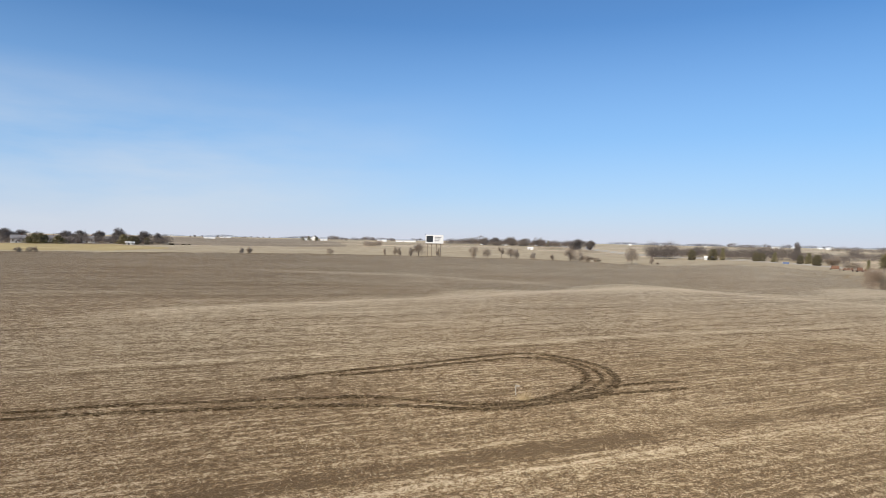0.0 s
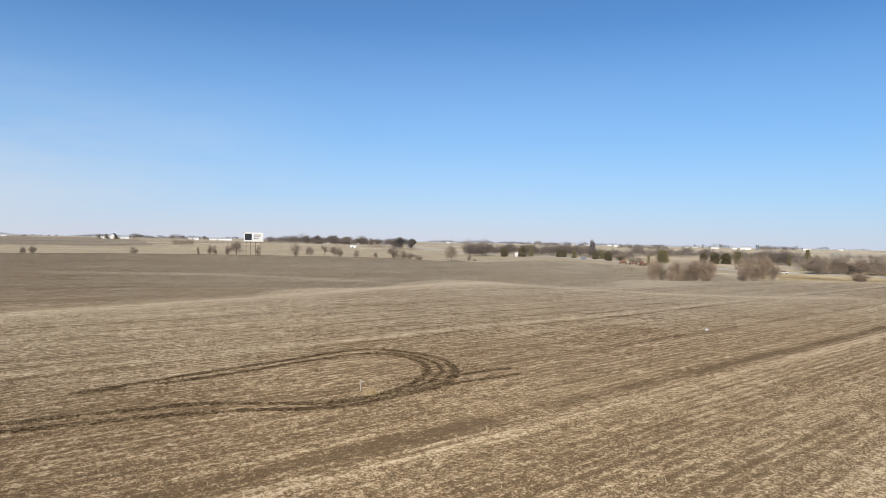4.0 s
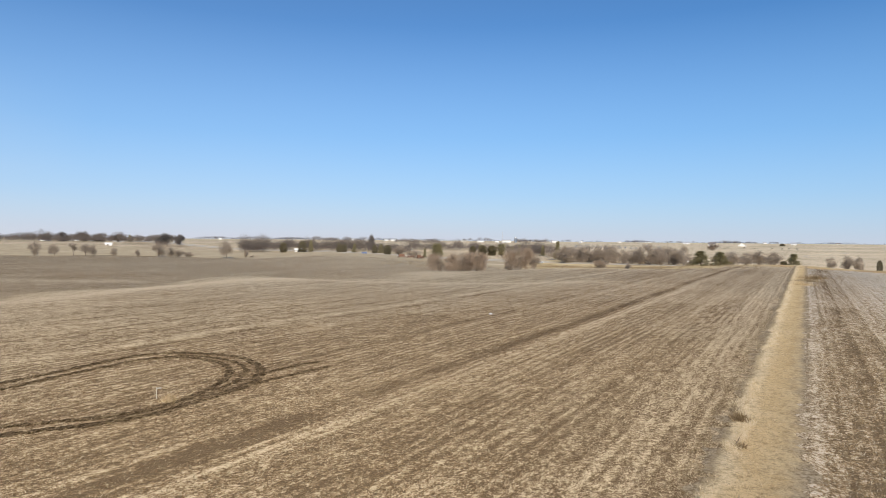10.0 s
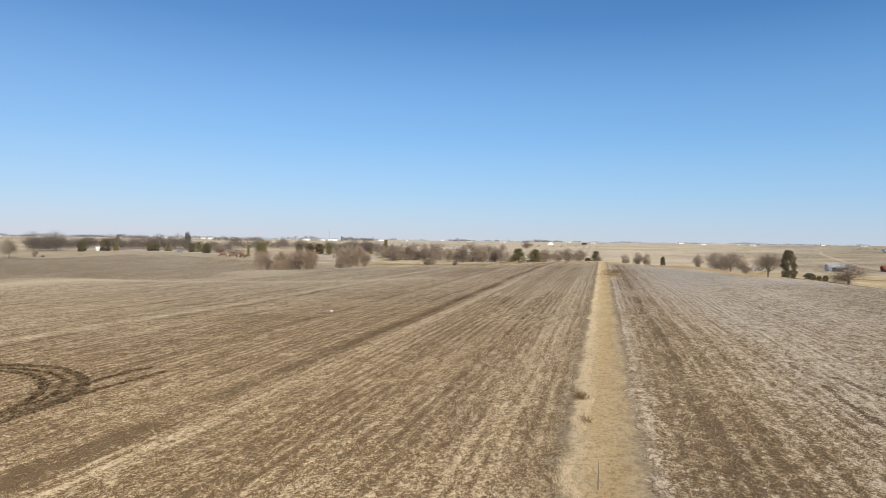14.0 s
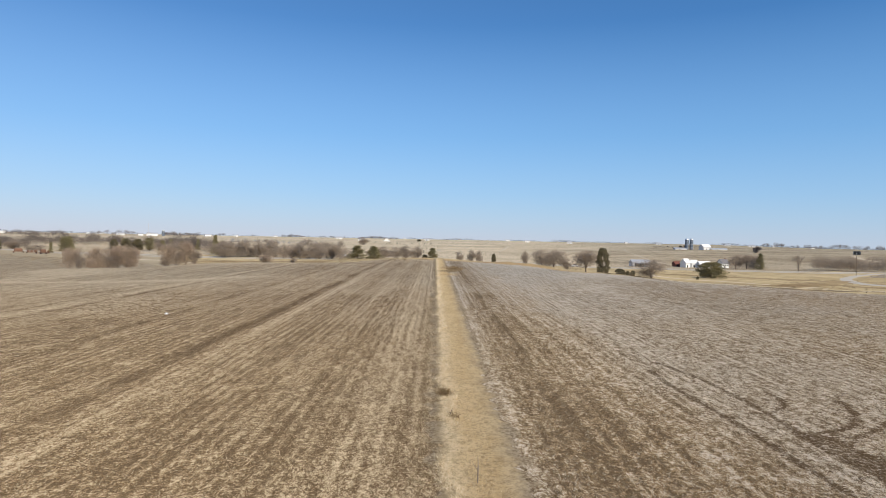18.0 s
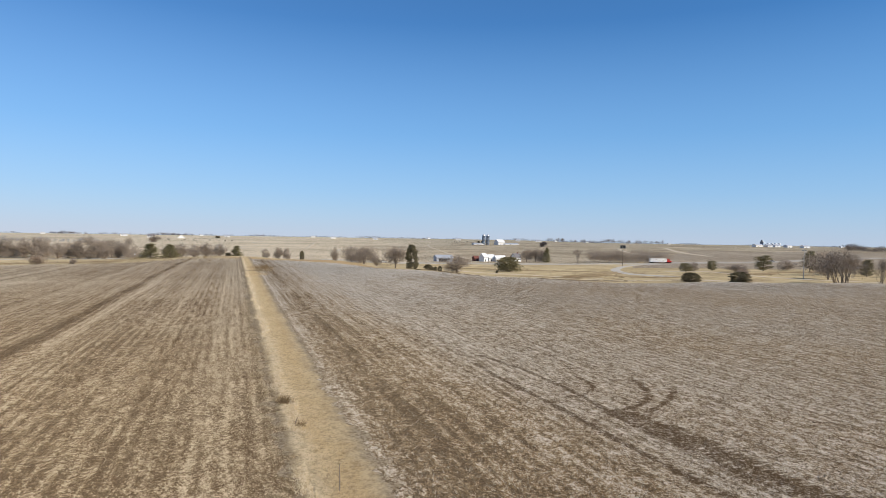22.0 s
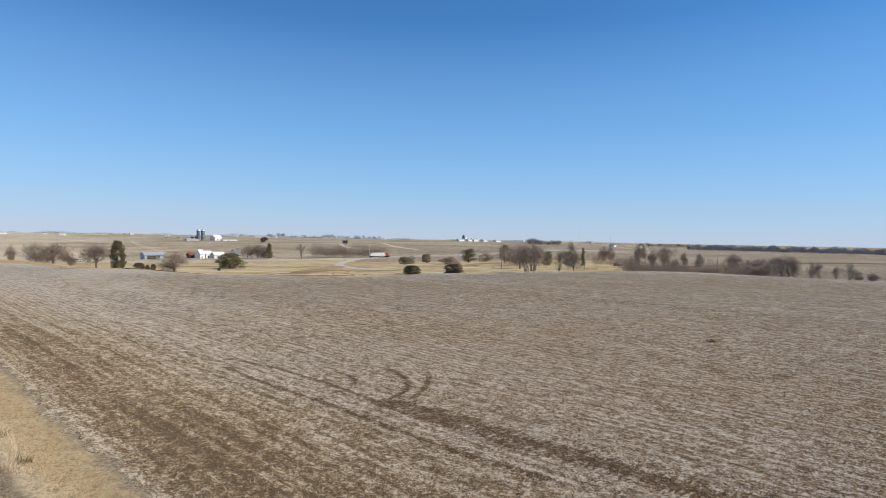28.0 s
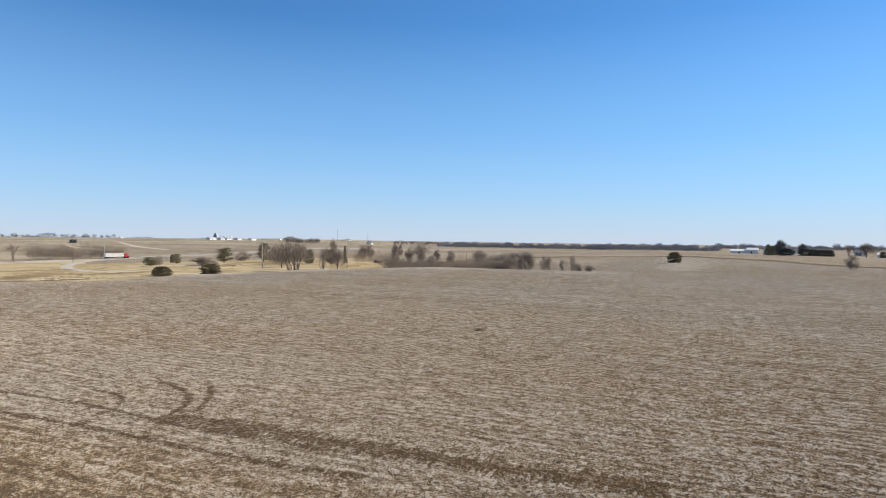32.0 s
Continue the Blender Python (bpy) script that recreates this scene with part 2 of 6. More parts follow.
def grass_material(name, base, pale, dark, far=1.0):
    n = Nodes(name, 0.95)
    n.straw(0.12)
    a = n.noise(0.02 * far, 4, 0.6)
    b = n.noise(0.09, 6, 0.75)
    c = n.noise(6.0, 3, 0.7)
    d = n.noise(0.45, 5, 0.75)
    col = n.mix(n.ramp(a, (0.38, 0.0), (0.62, 1.0)), base, pale)
    col = n.mix(n.math("MULTIPLY", n.ramp(b, (0.48, 0.0), (0.62, 1.0)), 0.55), col, dark)
    col = n.mix(n.math("MULTIPLY", n.ramp(d, (0.52, 0.0), (0.66, 1.0)), 0.4), col, tuple(x * 0.8 for x in dark))
    col = n.mix(n.math("MULTIPLY", n.ramp(c, (0.5, 0.0), (0.7, 1.0)), 0.5), col, pale)
    n.bump(n.math("MULTIPLY_ADD", c, 0.2, n.math("ADD", b, d)), 0.7, 0.5)
    return n.done(col)


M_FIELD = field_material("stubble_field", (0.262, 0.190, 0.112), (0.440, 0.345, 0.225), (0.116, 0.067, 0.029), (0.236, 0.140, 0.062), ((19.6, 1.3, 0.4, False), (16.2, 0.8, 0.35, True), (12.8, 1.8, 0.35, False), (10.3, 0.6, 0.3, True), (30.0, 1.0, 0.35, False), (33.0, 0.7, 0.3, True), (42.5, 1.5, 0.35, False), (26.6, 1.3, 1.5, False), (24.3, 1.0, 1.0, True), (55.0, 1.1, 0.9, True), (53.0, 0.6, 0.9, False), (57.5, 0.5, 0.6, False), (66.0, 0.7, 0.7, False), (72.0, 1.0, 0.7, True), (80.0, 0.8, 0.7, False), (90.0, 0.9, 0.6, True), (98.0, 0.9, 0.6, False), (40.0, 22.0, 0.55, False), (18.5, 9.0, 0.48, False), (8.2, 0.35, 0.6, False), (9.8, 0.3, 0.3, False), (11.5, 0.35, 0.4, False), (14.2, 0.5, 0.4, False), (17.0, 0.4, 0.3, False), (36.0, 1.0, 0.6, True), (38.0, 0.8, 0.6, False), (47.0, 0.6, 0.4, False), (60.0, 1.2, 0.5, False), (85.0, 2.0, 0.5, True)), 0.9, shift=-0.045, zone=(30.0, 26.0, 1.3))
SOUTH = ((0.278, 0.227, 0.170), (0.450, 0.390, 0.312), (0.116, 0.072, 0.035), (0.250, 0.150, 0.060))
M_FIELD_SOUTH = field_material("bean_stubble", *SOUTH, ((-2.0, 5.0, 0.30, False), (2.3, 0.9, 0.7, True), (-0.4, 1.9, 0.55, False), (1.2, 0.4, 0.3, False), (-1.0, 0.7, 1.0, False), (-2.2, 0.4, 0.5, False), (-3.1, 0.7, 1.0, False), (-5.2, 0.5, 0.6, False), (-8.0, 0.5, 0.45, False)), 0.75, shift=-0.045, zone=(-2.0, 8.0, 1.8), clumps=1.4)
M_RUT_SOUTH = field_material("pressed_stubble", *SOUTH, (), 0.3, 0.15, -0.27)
M_TRAMPLED = field_material("trampled_stubble", (0.285, 0.210, 0.120), (0.48, 0.380, 0.240), (0.088, 0.053, 0.023), (0.250, 0.152, 0.062), (), 0.3, 0.1, -0.17)
M_FAR = field_material("far_fields", (0.35, 0.262, 0.162), (0.46, 0.36, 0.235), (0.215, 0.148, 0.085), (0.28, 0.195, 0.11), (), 0.6, 0.6, broad=0.9, contour=0.09)
M_GRASS = grass_material("dormant_grass", (0.46, 0.345, 0.178), (0.62, 0.485, 0.275), (0.20, 0.128, 0.058))
M_PASTURE = grass_material("tan_pasture", (0.42, 0.335, 0.215), (0.50, 0.41, 0.275), (0.29, 0.215, 0.135))
M_FARPALE = field_material("pale_far_fields", (0.47, 0.365, 0.235), (0.57, 0.455, 0.305), (0.31, 0.225, 0.138), (0.40, 0.295, 0.178), (), 0.6, 0.5, broad=0.9, contour=0.09)
M_PLOUGH = field_material("ploughed_far_field", (0.31, 0.242, 0.168), (0.40, 0.32, 0.228), (0.20, 0.145, 0.094), (0.27, 0.202, 0.132), (), 0.5, 0.3, broad=0.7)
M_HAY = grass_material("yellow_hay_ground", (0.44, 0.335, 0.150), (0.52, 0.41, 0.21), (0.33, 0.24, 0.11))


def strip_material():
    """Dormant grass: pale and long on its north side, rust-tan and worn on the south."""
    n = Nodes("dry_strip_grass", 0.95)
    n.straw(0.0)
    across = n.tree.nodes.new("ShaderNodeSeparateXYZ")
    n.link(n.scaled(1, 1, 1, -ROW), across.inputs[0])
    v = n.math("MULTIPLY_ADD", n.math("SUBTRACT", n.noise(0.45, 5, 0.8), 0.5), 2.2, across.outputs[1])
    stubble = n.mix(n.ramp(n.noise(6.0, 5, 0.82), (0.42, 0.0), (0.58, 1.0)), (0.17, 0.118, 0.066), (0.45, 0.362, 0.245))
    tone = n.ramp(n.math("MULTIPLY", n.math("SUBTRACT", v, 2.2), 0.2), (0.08, (0.36, 0.290, 0.200)), (0.24, (0.44, 0.325, 0.188)), (0.36, (0.54, 0.380, 0.190)), (0.56, (0.64, 0.470, 0.250)), (0.74, (0.78, 0.630, 0.400)), (0.84, (0.34, 0.250, 0.145)))
    clump = n.noise(2.2, 5, 0.8)
    tone = n.mix(n.ramp(n.noise(0.55, 4, 0.7, n.scaled(0.35, 1.0, 1.0, -ROW)), (0.42, 0.0), (0.60, 0.5)), tone, (0.74, 0.570, 0.325))
    col = n.mix(n.ramp(clump, (0.40, 0.65), (0.50, 0.0)), tone, (0.29, 0.200, 0.10))
    fine = n.noise(11.0, 4, 0.8)
    col = n.mix(n.ramp(fine, (0.50, 0.0), (0.62, 0.6)), col, (0.70, 0.54, 0.32))
    col = n.mix(n.ramp(n.noise(5.0, 5, 0.82), (0.36, 0.7), (0.47, 0.0)), col, (0.20, 0.135, 0.065))
    edge = n.math("ABSOLUTE", n.math("SUBTRACT", v, 4.75))
    col = n.mix(n.ramp(n.math("MULTIPLY", edge, 0.25), (0.34, 0.0), (0.48, 1.0)), col, stubble)
    n.bump(n.math("ADD", clump, fine), 0.8, 0.12)
    return n.done(col)


M_STRIP = strip_material()
M_ROAD = plain("concrete_road", (0.54, 0.48, 0.39), 0.9, vary=0.08, scale=0.1)
M_BARK = plain("grey_bark", (0.23, 0.18, 0.135), 0.95, vary=0.25, scale=1.0)
M_TWIG = plain("bare_twigs", (0.32, 0.258, 0.20), 0.95, vary=0.25, scale=0.4)
M_REDTWIG = plain("reddish_twigs", (0.39, 0.295, 0.215), 0.95, vary=0.25, scale=0.4)
M_NEEDLE = plain("pine_needles", (0.255, 0.220, 0.115), 0.9, vary=0.4, scale=0.7)
M_CEDAR = plain("cedar_foliage", (0.165, 0.140, 0.082), 0.9, vary=0.35, scale=0.7)
M_WHITE = plain("white_paint", (0.80, 0.79, 0.76), 0.6, vary=0.06)
M_GREYROOF = plain("grey_shingle", (0.20, 0.19, 0.19), 0.9, vary=0.15)
M_STEEL = plain("galvanised_steel", (0.62, 0.63, 0.64), 0.45, 0.4, vary=0.08)
M_REDBARN = plain("red_paint", (0.19, 0.075, 0.055), 0.8, vary=0.2)
M_DARK = plain("dark_panel", (0.035, 0.038, 0.042), 0.6, vary=0.3)
M_BLUE = plain("blue_siding", (0.46, 0.49, 0.53), 0.6, vary=0.06)
M_WOOD = plain("weathered_wood", (0.22, 0.17, 0.12), 0.9, vary=0.25)
M_TRACK = plain("pale_dirt", (0.66, 0.54, 0.38), 0.95, vary=0.15, scale=0.2)
M_WEED = plain("dark_weeds", (0.19, 0.135, 0.075), 0.95, vary=0.4, scale=0.35)
M_TAN = plain("tan_siding", (0.50, 0.44, 0.36), 0.7, vary=0.08)
M_CABRED = plain("red_cab_paint", (0.55, 0.03, 0.025), 0.4, vary=0.1)
M_BLUESHEET = plain("blue_sheeting", (0.12, 0.15, 0.23), 0.5, vary=0.2)
M_BANK = grass_material("brown_bank_grass", (0.31, 0.212, 0.105), (0.43, 0.318, 0.172), (0.155, 0.098, 0.047))
M_RUST = plain("rusty_steel", (0.21, 0.115, 0.075), 0.85, vary=0.3)
# the grey-blue of distance haze is put into this tree colour
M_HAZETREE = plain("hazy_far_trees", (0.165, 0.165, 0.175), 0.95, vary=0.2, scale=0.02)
M_WOODS = plain("massed_far_twigs", (0.155, 0.128, 0.110), 0.95, vary=0.3, scale=0.1)
M_YARDTWIG = plain("grey_yard_twigs", (0.165, 0.145, 0.135), 0.95, vary=0.25, scale=0.4)
M_MARGIN = grass_material("rust_tan_grass", (0.48, 0.325, 0.155), (0.57, 0.42, 0.23), (0.27, 0.165, 0.072))
M_EVERGREEN = plain("dark_evergreen", (0.080, 0.090, 0.078), 0.9, vary=0.35, scale=0.7)

# ---- ground ----
HUB = Vector((-4.0, 5.0, 0.0))
RELIEF = []


def along(az, *knots, far=4.2):
    """The lie of the land along one bearing: (distance, height) pairs, nearest first, and the height of the far plain."""
    RELIEF.append((az, [(0, 0), (30, 0), *knots, (2200, far), (4900, far - 12)]))


along(-200, (400, 0), (900, 2), far=-1.5)
along(-180, (290, 0), (340, -1), (800, -3), (1150, -7), far=-10)
along(-166, (240, 0.3), (290, 0), (340, -0.6), (600, -1), (800, -3), (1150, -7), far=-10)
along(-153, (200, -0.2), (390, 0.5), (420, -0.6), (600, -1), (800, -3), (1150, -8), far=-10)
along(-144, (185, 0.3), (240, -3), (380, -1.5), (800, -4), (1150, -8), far=-10)
along(-130, (195, 0.4), (245, -4), (300, -4), (420, -4), (800, -4), (1150, -6.5), far=-7)
along(-120, (190, 0), (225, -2.2), (300, -2.6), (450, -5), (800, -1), far=-1.5)
along(-110, (170, -0.2), (210, -2.4), (260, -3), (330, -4), (430, -7), (560, -8), (800, -4), (1200, 1.5), far=-1.5)
along(-100, (140, 0.2), (200, -3.2), (260, -5), (330, -6.5), (430, -8.6), (520, -9.6), (620, -9.5), (800, -5), (1100, 1.0), far=-1.5)
along(-90, (150, 0.4), (200, -2.8), (290, -5.2), (400, -8), (480, -9.2), (570, -11), (640, -10.5), (900, -1))
along(-81, (170, 0.6), (244, -2.6), (330, -6), (430, -8), (520, -9.5), (800, -3))
along(-74, (250, 0.2), (285, -1.4), (400, -6), (600, -5), (900, 0))
along(-66, (290, 0.1), (340, -1.2), (430, -6), (600, -5), (900, 0))
along(-50, (220, 0.2), (270, -3), (390, -5), (450, -5), (700, 0))
along(-36, (185, -0.1), (240, -3.2), (300, -4), (400, -4.6), (560, -5), (800, 0))
along(-28, (145, 0.1), (175, -2.6), (210, -2.8), (300, -3), (420, -2.4), (480, -2), (560, -3), (760, 0), (900, 2))
along(-19, (152, 0.5), (200, -4), (240, -3.4), (400, -3.4), (480, -5.5), (560, -4.5), (760, -3), (950, 2))
along(-6, (122, 0.3), (165, -3.2), (230, -3), (440, -2.6), (500, -3.2), (800, 3))
along(3, (98, 0.1), (150, -2.2), (230, -2.4), (450, -2), (500, -2.6), (800, 3.5))
along(14, (92, 0.1), (140, -1.6), (230, -1.8), (450, -1.8), (700, -0.5), (950, 3.5))
along(40, (150, -0.6), (440, -1.6), (700, -0.5), (950, 3.5))
along(80, (400, 0), (900, 5))
RELIEF.sort()


def smooth_curve(knots, r):
    """A monotone cubic through the knots (no overshoot between them)."""
    x, y = np.array(knots, float).T
    h, d = np.diff(x), np.diff(y) / np.diff(x)
    m = np.zeros_like(y)
    m[1:-1] = np.where(d[:-1] * d[1:] > 0, 2 * d[:-1] * d[1:] / np.where(d[:-1] + d[1:] == 0, 1, d[:-1] + d[1:]), 0)
    m[-1] = d[-1]
    i = np.clip(np.searchsorted(x, r, side="right") - 1, 0, len(h) - 1)
    s = (np.clip(r, 0, x[-1]) - x[i]) / h[i]
    return y[i] * (1 + 2 * s) * (1 - s) ** 2 + h[i] * m[i] * s * (1 - s) ** 2 + y[i + 1] * s * s * (3 - 2 * s) - h[i] * m[i + 1] * s * s * (1 - s)


def relief(x, y):
    """Height of the land at arrays of places."""
    x, y = np.asarray(x, float) - HUB.x, np.asarray(y, float) - HUB.y
    r, az = np.hypot(x, y), np.degrees(np.arctan2(-x, y))
    az = np.where(az > 120, az - 360, az)
    bearings = [a for a, _ in RELIEF]
    heights = np.stack([smooth_curve(k, r) for _, k in RELIEF])
    full = np.concatenate([heights[-1:], heights, heights[:1]])
    bearings = np.array([bearings[-1] - 360, *bearings, bearings[0] + 360], float)
    i = np.clip(np.searchsorted(bearings, az, side="right") - 1, 0, len(bearings) - 2)
    s = (az - bearings[i]) / (bearings[i + 1] - bearings[i])
    s = s * s * (3 - 2 * s)
    flat = np.arange(r.size).reshape(r.shape)
    low, high = full.reshape(len(bearings), -1)[i, flat], full.reshape(len(bearings), -1)[i + 1, flat]
    waves = 0.10 * np.sin(x * 0.043 + 1.3) * np.sin(y * 0.037) + 0.05 * np.sin(x * 0.11 + y * 0.07)
    return low * (1 - s) + high * s + waves * np.clip(r / 60, 0, 1)


def land(x, y):
    return float(relief(np.array([x]), np.array([y]))[0])


def polar(az, r):
    """The place at a bearing (degrees to the left of +y) and a distance from the hub."""
    return HUB.x - math.sin(radians(az)) * r, HUB.y + math.cos(radians(az)) * r


def mesh_object(name, verts, faces, material, smooth=False):
    me = bpy.data.meshes.new(name)
    me.from_pydata([tuple(v) for v in verts], [], [tuple(f) for f in faces])
    if isinstance(material, (list, tuple)):
        for m in material:
            me.materials.append(m)
    else:
        me.materials.append(material)
    if smooth:
        me.polygons.foreach_set("use_smooth", [True] * len(me.polygons))
    me.update()
    return new(name, me)


def build_ground():
    rings = [0.5]
    while rings[-1] < 4900:
        rings.append(rings[-1] + max(1.2, rings[-1] * 0.018))
    spokes = 720
    a = np.radians(np.arange(spokes) * 360 / spokes)
    rr, aa = np.meshgrid(rings, a, indexing="ij")
    x, y = HUB.x - np.sin(aa) * rr, HUB.y + np.cos(aa) * rr
    z = relief(x.ravel(), y.ravel()).reshape(x.shape)
    verts = np.stack([x, y, z], -1).reshape(-1, 3)
    n = len(rings)
    i, j = np.meshgrid(np.arange(n - 1), np.arange(spokes), indexing="ij")
    k = (j + 1) % spokes
    faces = np.stack([i * spokes + j, i * spokes + k, (i + 1) * spokes + k, (i + 1) * spokes + j], -1).reshape(-1, 4)
    faces = np.concatenate([faces[:, ::-1]])
    me = bpy.data.meshes.new("ground")
    me.from_pydata(verts.tolist(), [], faces.tolist() + [list(range(spokes))])
    for m in (M_FIELD, M_FIELD_SOUTH, M_FAR, M_GRASS, M_HAY, M_PLOUGH, M_PASTURE, M_FARPALE):
        me.materials.append(m)
    mid = verts[faces].mean(1)
    me.polygons.foreach_set("material_index", [*ground_cover(mid[:, 0], mid[:, 1]).tolist(), 0])
    me.polygons.foreach_set("use_smooth", [True] * len(me.polygons))
    # relief light painted as paler knolls: how far a place stands over its surroundings
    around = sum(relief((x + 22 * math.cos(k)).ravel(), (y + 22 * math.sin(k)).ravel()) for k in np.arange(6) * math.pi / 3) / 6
    knoll = np.clip((z.ravel() - around - 0.12) * 2.2, 0, 1) * (rr.ravel() < 420) + painted_relief(x.ravel(), y.ravel())
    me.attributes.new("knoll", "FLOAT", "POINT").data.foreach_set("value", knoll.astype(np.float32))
    me.update()
    return tagged(new("ground", me), "rolling harvested cropland with dormant grassland beyond", "ground", kind="structure")


def painted_relief(x, y):
    """Light and shade of the relief put into the soil colour: pale along the field's ridge, darker in the hollow
    beyond, with a thin pale line running on from the ridge; paler to the east, as seen with the sun behind, than to the
    north."""
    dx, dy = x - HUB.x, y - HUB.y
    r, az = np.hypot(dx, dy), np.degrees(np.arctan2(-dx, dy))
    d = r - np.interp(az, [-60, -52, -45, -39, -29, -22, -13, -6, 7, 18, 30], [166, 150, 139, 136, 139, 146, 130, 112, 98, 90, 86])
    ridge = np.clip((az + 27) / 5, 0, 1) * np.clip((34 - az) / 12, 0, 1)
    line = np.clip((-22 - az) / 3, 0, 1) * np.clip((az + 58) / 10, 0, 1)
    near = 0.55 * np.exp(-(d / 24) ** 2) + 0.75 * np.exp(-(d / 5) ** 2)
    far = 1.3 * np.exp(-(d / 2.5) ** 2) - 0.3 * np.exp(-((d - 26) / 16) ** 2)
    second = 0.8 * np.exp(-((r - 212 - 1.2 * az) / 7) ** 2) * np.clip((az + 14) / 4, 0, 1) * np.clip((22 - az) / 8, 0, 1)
    # brightness of looking away from the sun, painted in by bearing
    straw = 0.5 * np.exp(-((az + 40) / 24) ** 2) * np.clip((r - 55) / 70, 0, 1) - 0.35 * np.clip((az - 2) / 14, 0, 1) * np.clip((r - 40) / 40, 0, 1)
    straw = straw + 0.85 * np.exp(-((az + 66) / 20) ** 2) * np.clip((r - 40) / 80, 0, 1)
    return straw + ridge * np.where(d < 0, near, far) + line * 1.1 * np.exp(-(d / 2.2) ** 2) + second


def ground_cover(x, y):
    """Which cover lies where: 0 north field, 1 south field, 2 far fields, 3 dormant grass, 4 hay, 5 ploughed, 6 pasture, 7 pale far fields."""
    dx, dy = x - HUB.x, y - HUB.y
    r, az = np.hypot(dx, dy), np.degrees(np.arctan2(-dx, dy))
    az = np.where(az > 120, az - 360, az)
    edge = np.interp(az, [-200, -166, -153, -146, -130, -120, -110, -100, -90, -81, -74, -66, -50, -43, -41.5, -30, -19, -6, 3, 14, 40, 90], [290, 290, 395, 330, 240, 215, 190, 160, 165, 185, 262, 300, 235, 225, 330, 430, 470, 450, 452, 455, 440, 440])
    south = (x * ROW_SIDE.x + y * ROW_SIDE.y) < STRIP
    out = np.where(south, 1, 0)
    ragged = 1 + 0.02 * np.sin(az * 1.7) + 0.015 * np.sin(az * 4.3 + 1)
    out = np.where(r > edge * ragged, np.where(az > -44, 6, 3), out)
    beyond = np.interp(az, [-126, -122, -114, -105, -100, -93, -85, -77, -52, -42, -36, 0, 40], [240, 720, 640, 580, 540, 490, 460, 430, 440, 470, 640, 700, 640])
    out = np.where((r > beyond * ragged) & (r > edge * ragged), np.where(az > -80 + 2 * np.sin(r * 0.01), 7, 2), out)
    out = np.where((az < -128) & (r > edge * ragged), 5, out)
    out = np.where((az < -101 - (r - 430) * 0.012) & (az > -130) & (r > 440) & (r < 900), 5, out)
    out = np.where((az > 8.5 + (r - 700) * 0.004) & (az < 60) & (r > 690) & (r < 1500), 5, out)
    return np.where((az > 25.5 + 2 * np.sin(r * 0.03)) & (az < 60) & (r > 480) & (r < 690), 4, out)


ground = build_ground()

# ---- helpers of this place ----
RNG = np.random.default_rng(7)


def part(name, data, material, parent, label=""):
    """Links a bmesh, or (verts, faces), as one mesh under a thing or a part."""
    me = bpy.data.meshes.new(name)
    if isinstance(data, tuple):
        me.from_pydata(np.asarray(data[0]).tolist(), [], np.asarray(data[1]).tolist() if not isinstance(data[1], list) else data[1])
    else:
        data.to_mesh(me)
        data.free()
    me.materials.append(material)
    me.update()
    ob = new(name, me)
    ob.parent = parent
    if label:
        ob["label"] = label
    return ob


def thing(name, x, y, label, category, turn=0.0, z=None, group="", kind="", sink=0.0):
    ob = new(name)
    ob.empty_display_size = 0.2
    ob.matrix_basis = pose(x, y, (land(x, y) if z is None else z) - sink, 0, 0, turn)
    return tagged(ob, label, category, group, kind)


def box(x0, y0, z0, x1, y1, z1, bevel=0.0, bm=None):
    bm = bm or bmesh.new()
    got = bmesh.ops.create_cube(bm, size=1.0)["verts"]
    for v in got:
        v.co = Vector(((x0 + x1) / 2 + v.co.x * (x1 - x0), (y0 + y1) / 2 + v.co.y * (y1 - y0), (z0 + z1) / 2 + v.co.z * (z1 - z0)))
    if bevel:
        edges = list({e for v in got for e in v.link_edges})
        bmesh.ops.bevel(bm, geom=edges, offset=bevel, segments=1, affect="EDGES")
    return bm


def tube(points, radii, sides=6, bm=None):
    """A tapered tube along points."""
    bm = bm or bmesh.new()
    rings = []
    for i, p in enumerate(points):
        d = (Vector(points[min(i + 1, len(points) - 1)]) - Vector(points[max(i - 1, 0)])).normalized()
        a = d.orthogonal().normalized()
        b = d.cross(a)
        rings.append([bm.verts.new(Vector(p) + (a * math.cos(k * 2 * math.pi / sides) + b * math.sin(k * 2 * math.pi / sides)) * radii[i]) for k in range(sides)])
    for r0, r1 in zip(rings, rings[1:]):
        for k in range(sides):
            bm.faces.new((r0[k], r0[(k + 1) % sides], r1[(k + 1) % sides], r1[k]))
    bm.faces.new(rings[0][::-1])
    bm.faces.new(rings[-1])
    return bm


def lathe(profile, sides=20):
    """A turned shape from (radius, height) pairs."""
    bm = bmesh.new()
    rings = [[bm.verts.new((r * math.cos(k * 2 * math.pi / sides), r * math.sin(k * 2 * math.pi / sides), z)) for k in range(sides)] for r, z in profile]
    for r0, r1 in zip(rings, rings[1:]):
        for k in range(sides):
            bm.faces.new((r0[k], r0[(k + 1) % sides], r1[(k + 1) % sides], r1[k]))
    bm.faces.new(rings[0][::-1])
    bm.faces.new(rings[-1])
    return bm


def blades(base, tip, width):
    """Thin blades from base to tip as triangles turned at random: (verts, faces)."""
    base, tip = np.asarray(base, float), np.asarray(tip, float)
    d = tip - base
    side = np.cross(d, RNG.normal(size=d.shape))
    side *= (np.asarray(width).reshape(-1, 1) / 2) / np.maximum(np.linalg.norm(side, axis=1, keepdims=True), 1e-9)
    verts = np.stack([base - side, base + side, tip], 1).reshape(-1, 3)
    return verts, np.arange(len(verts)).reshape(-1, 3)


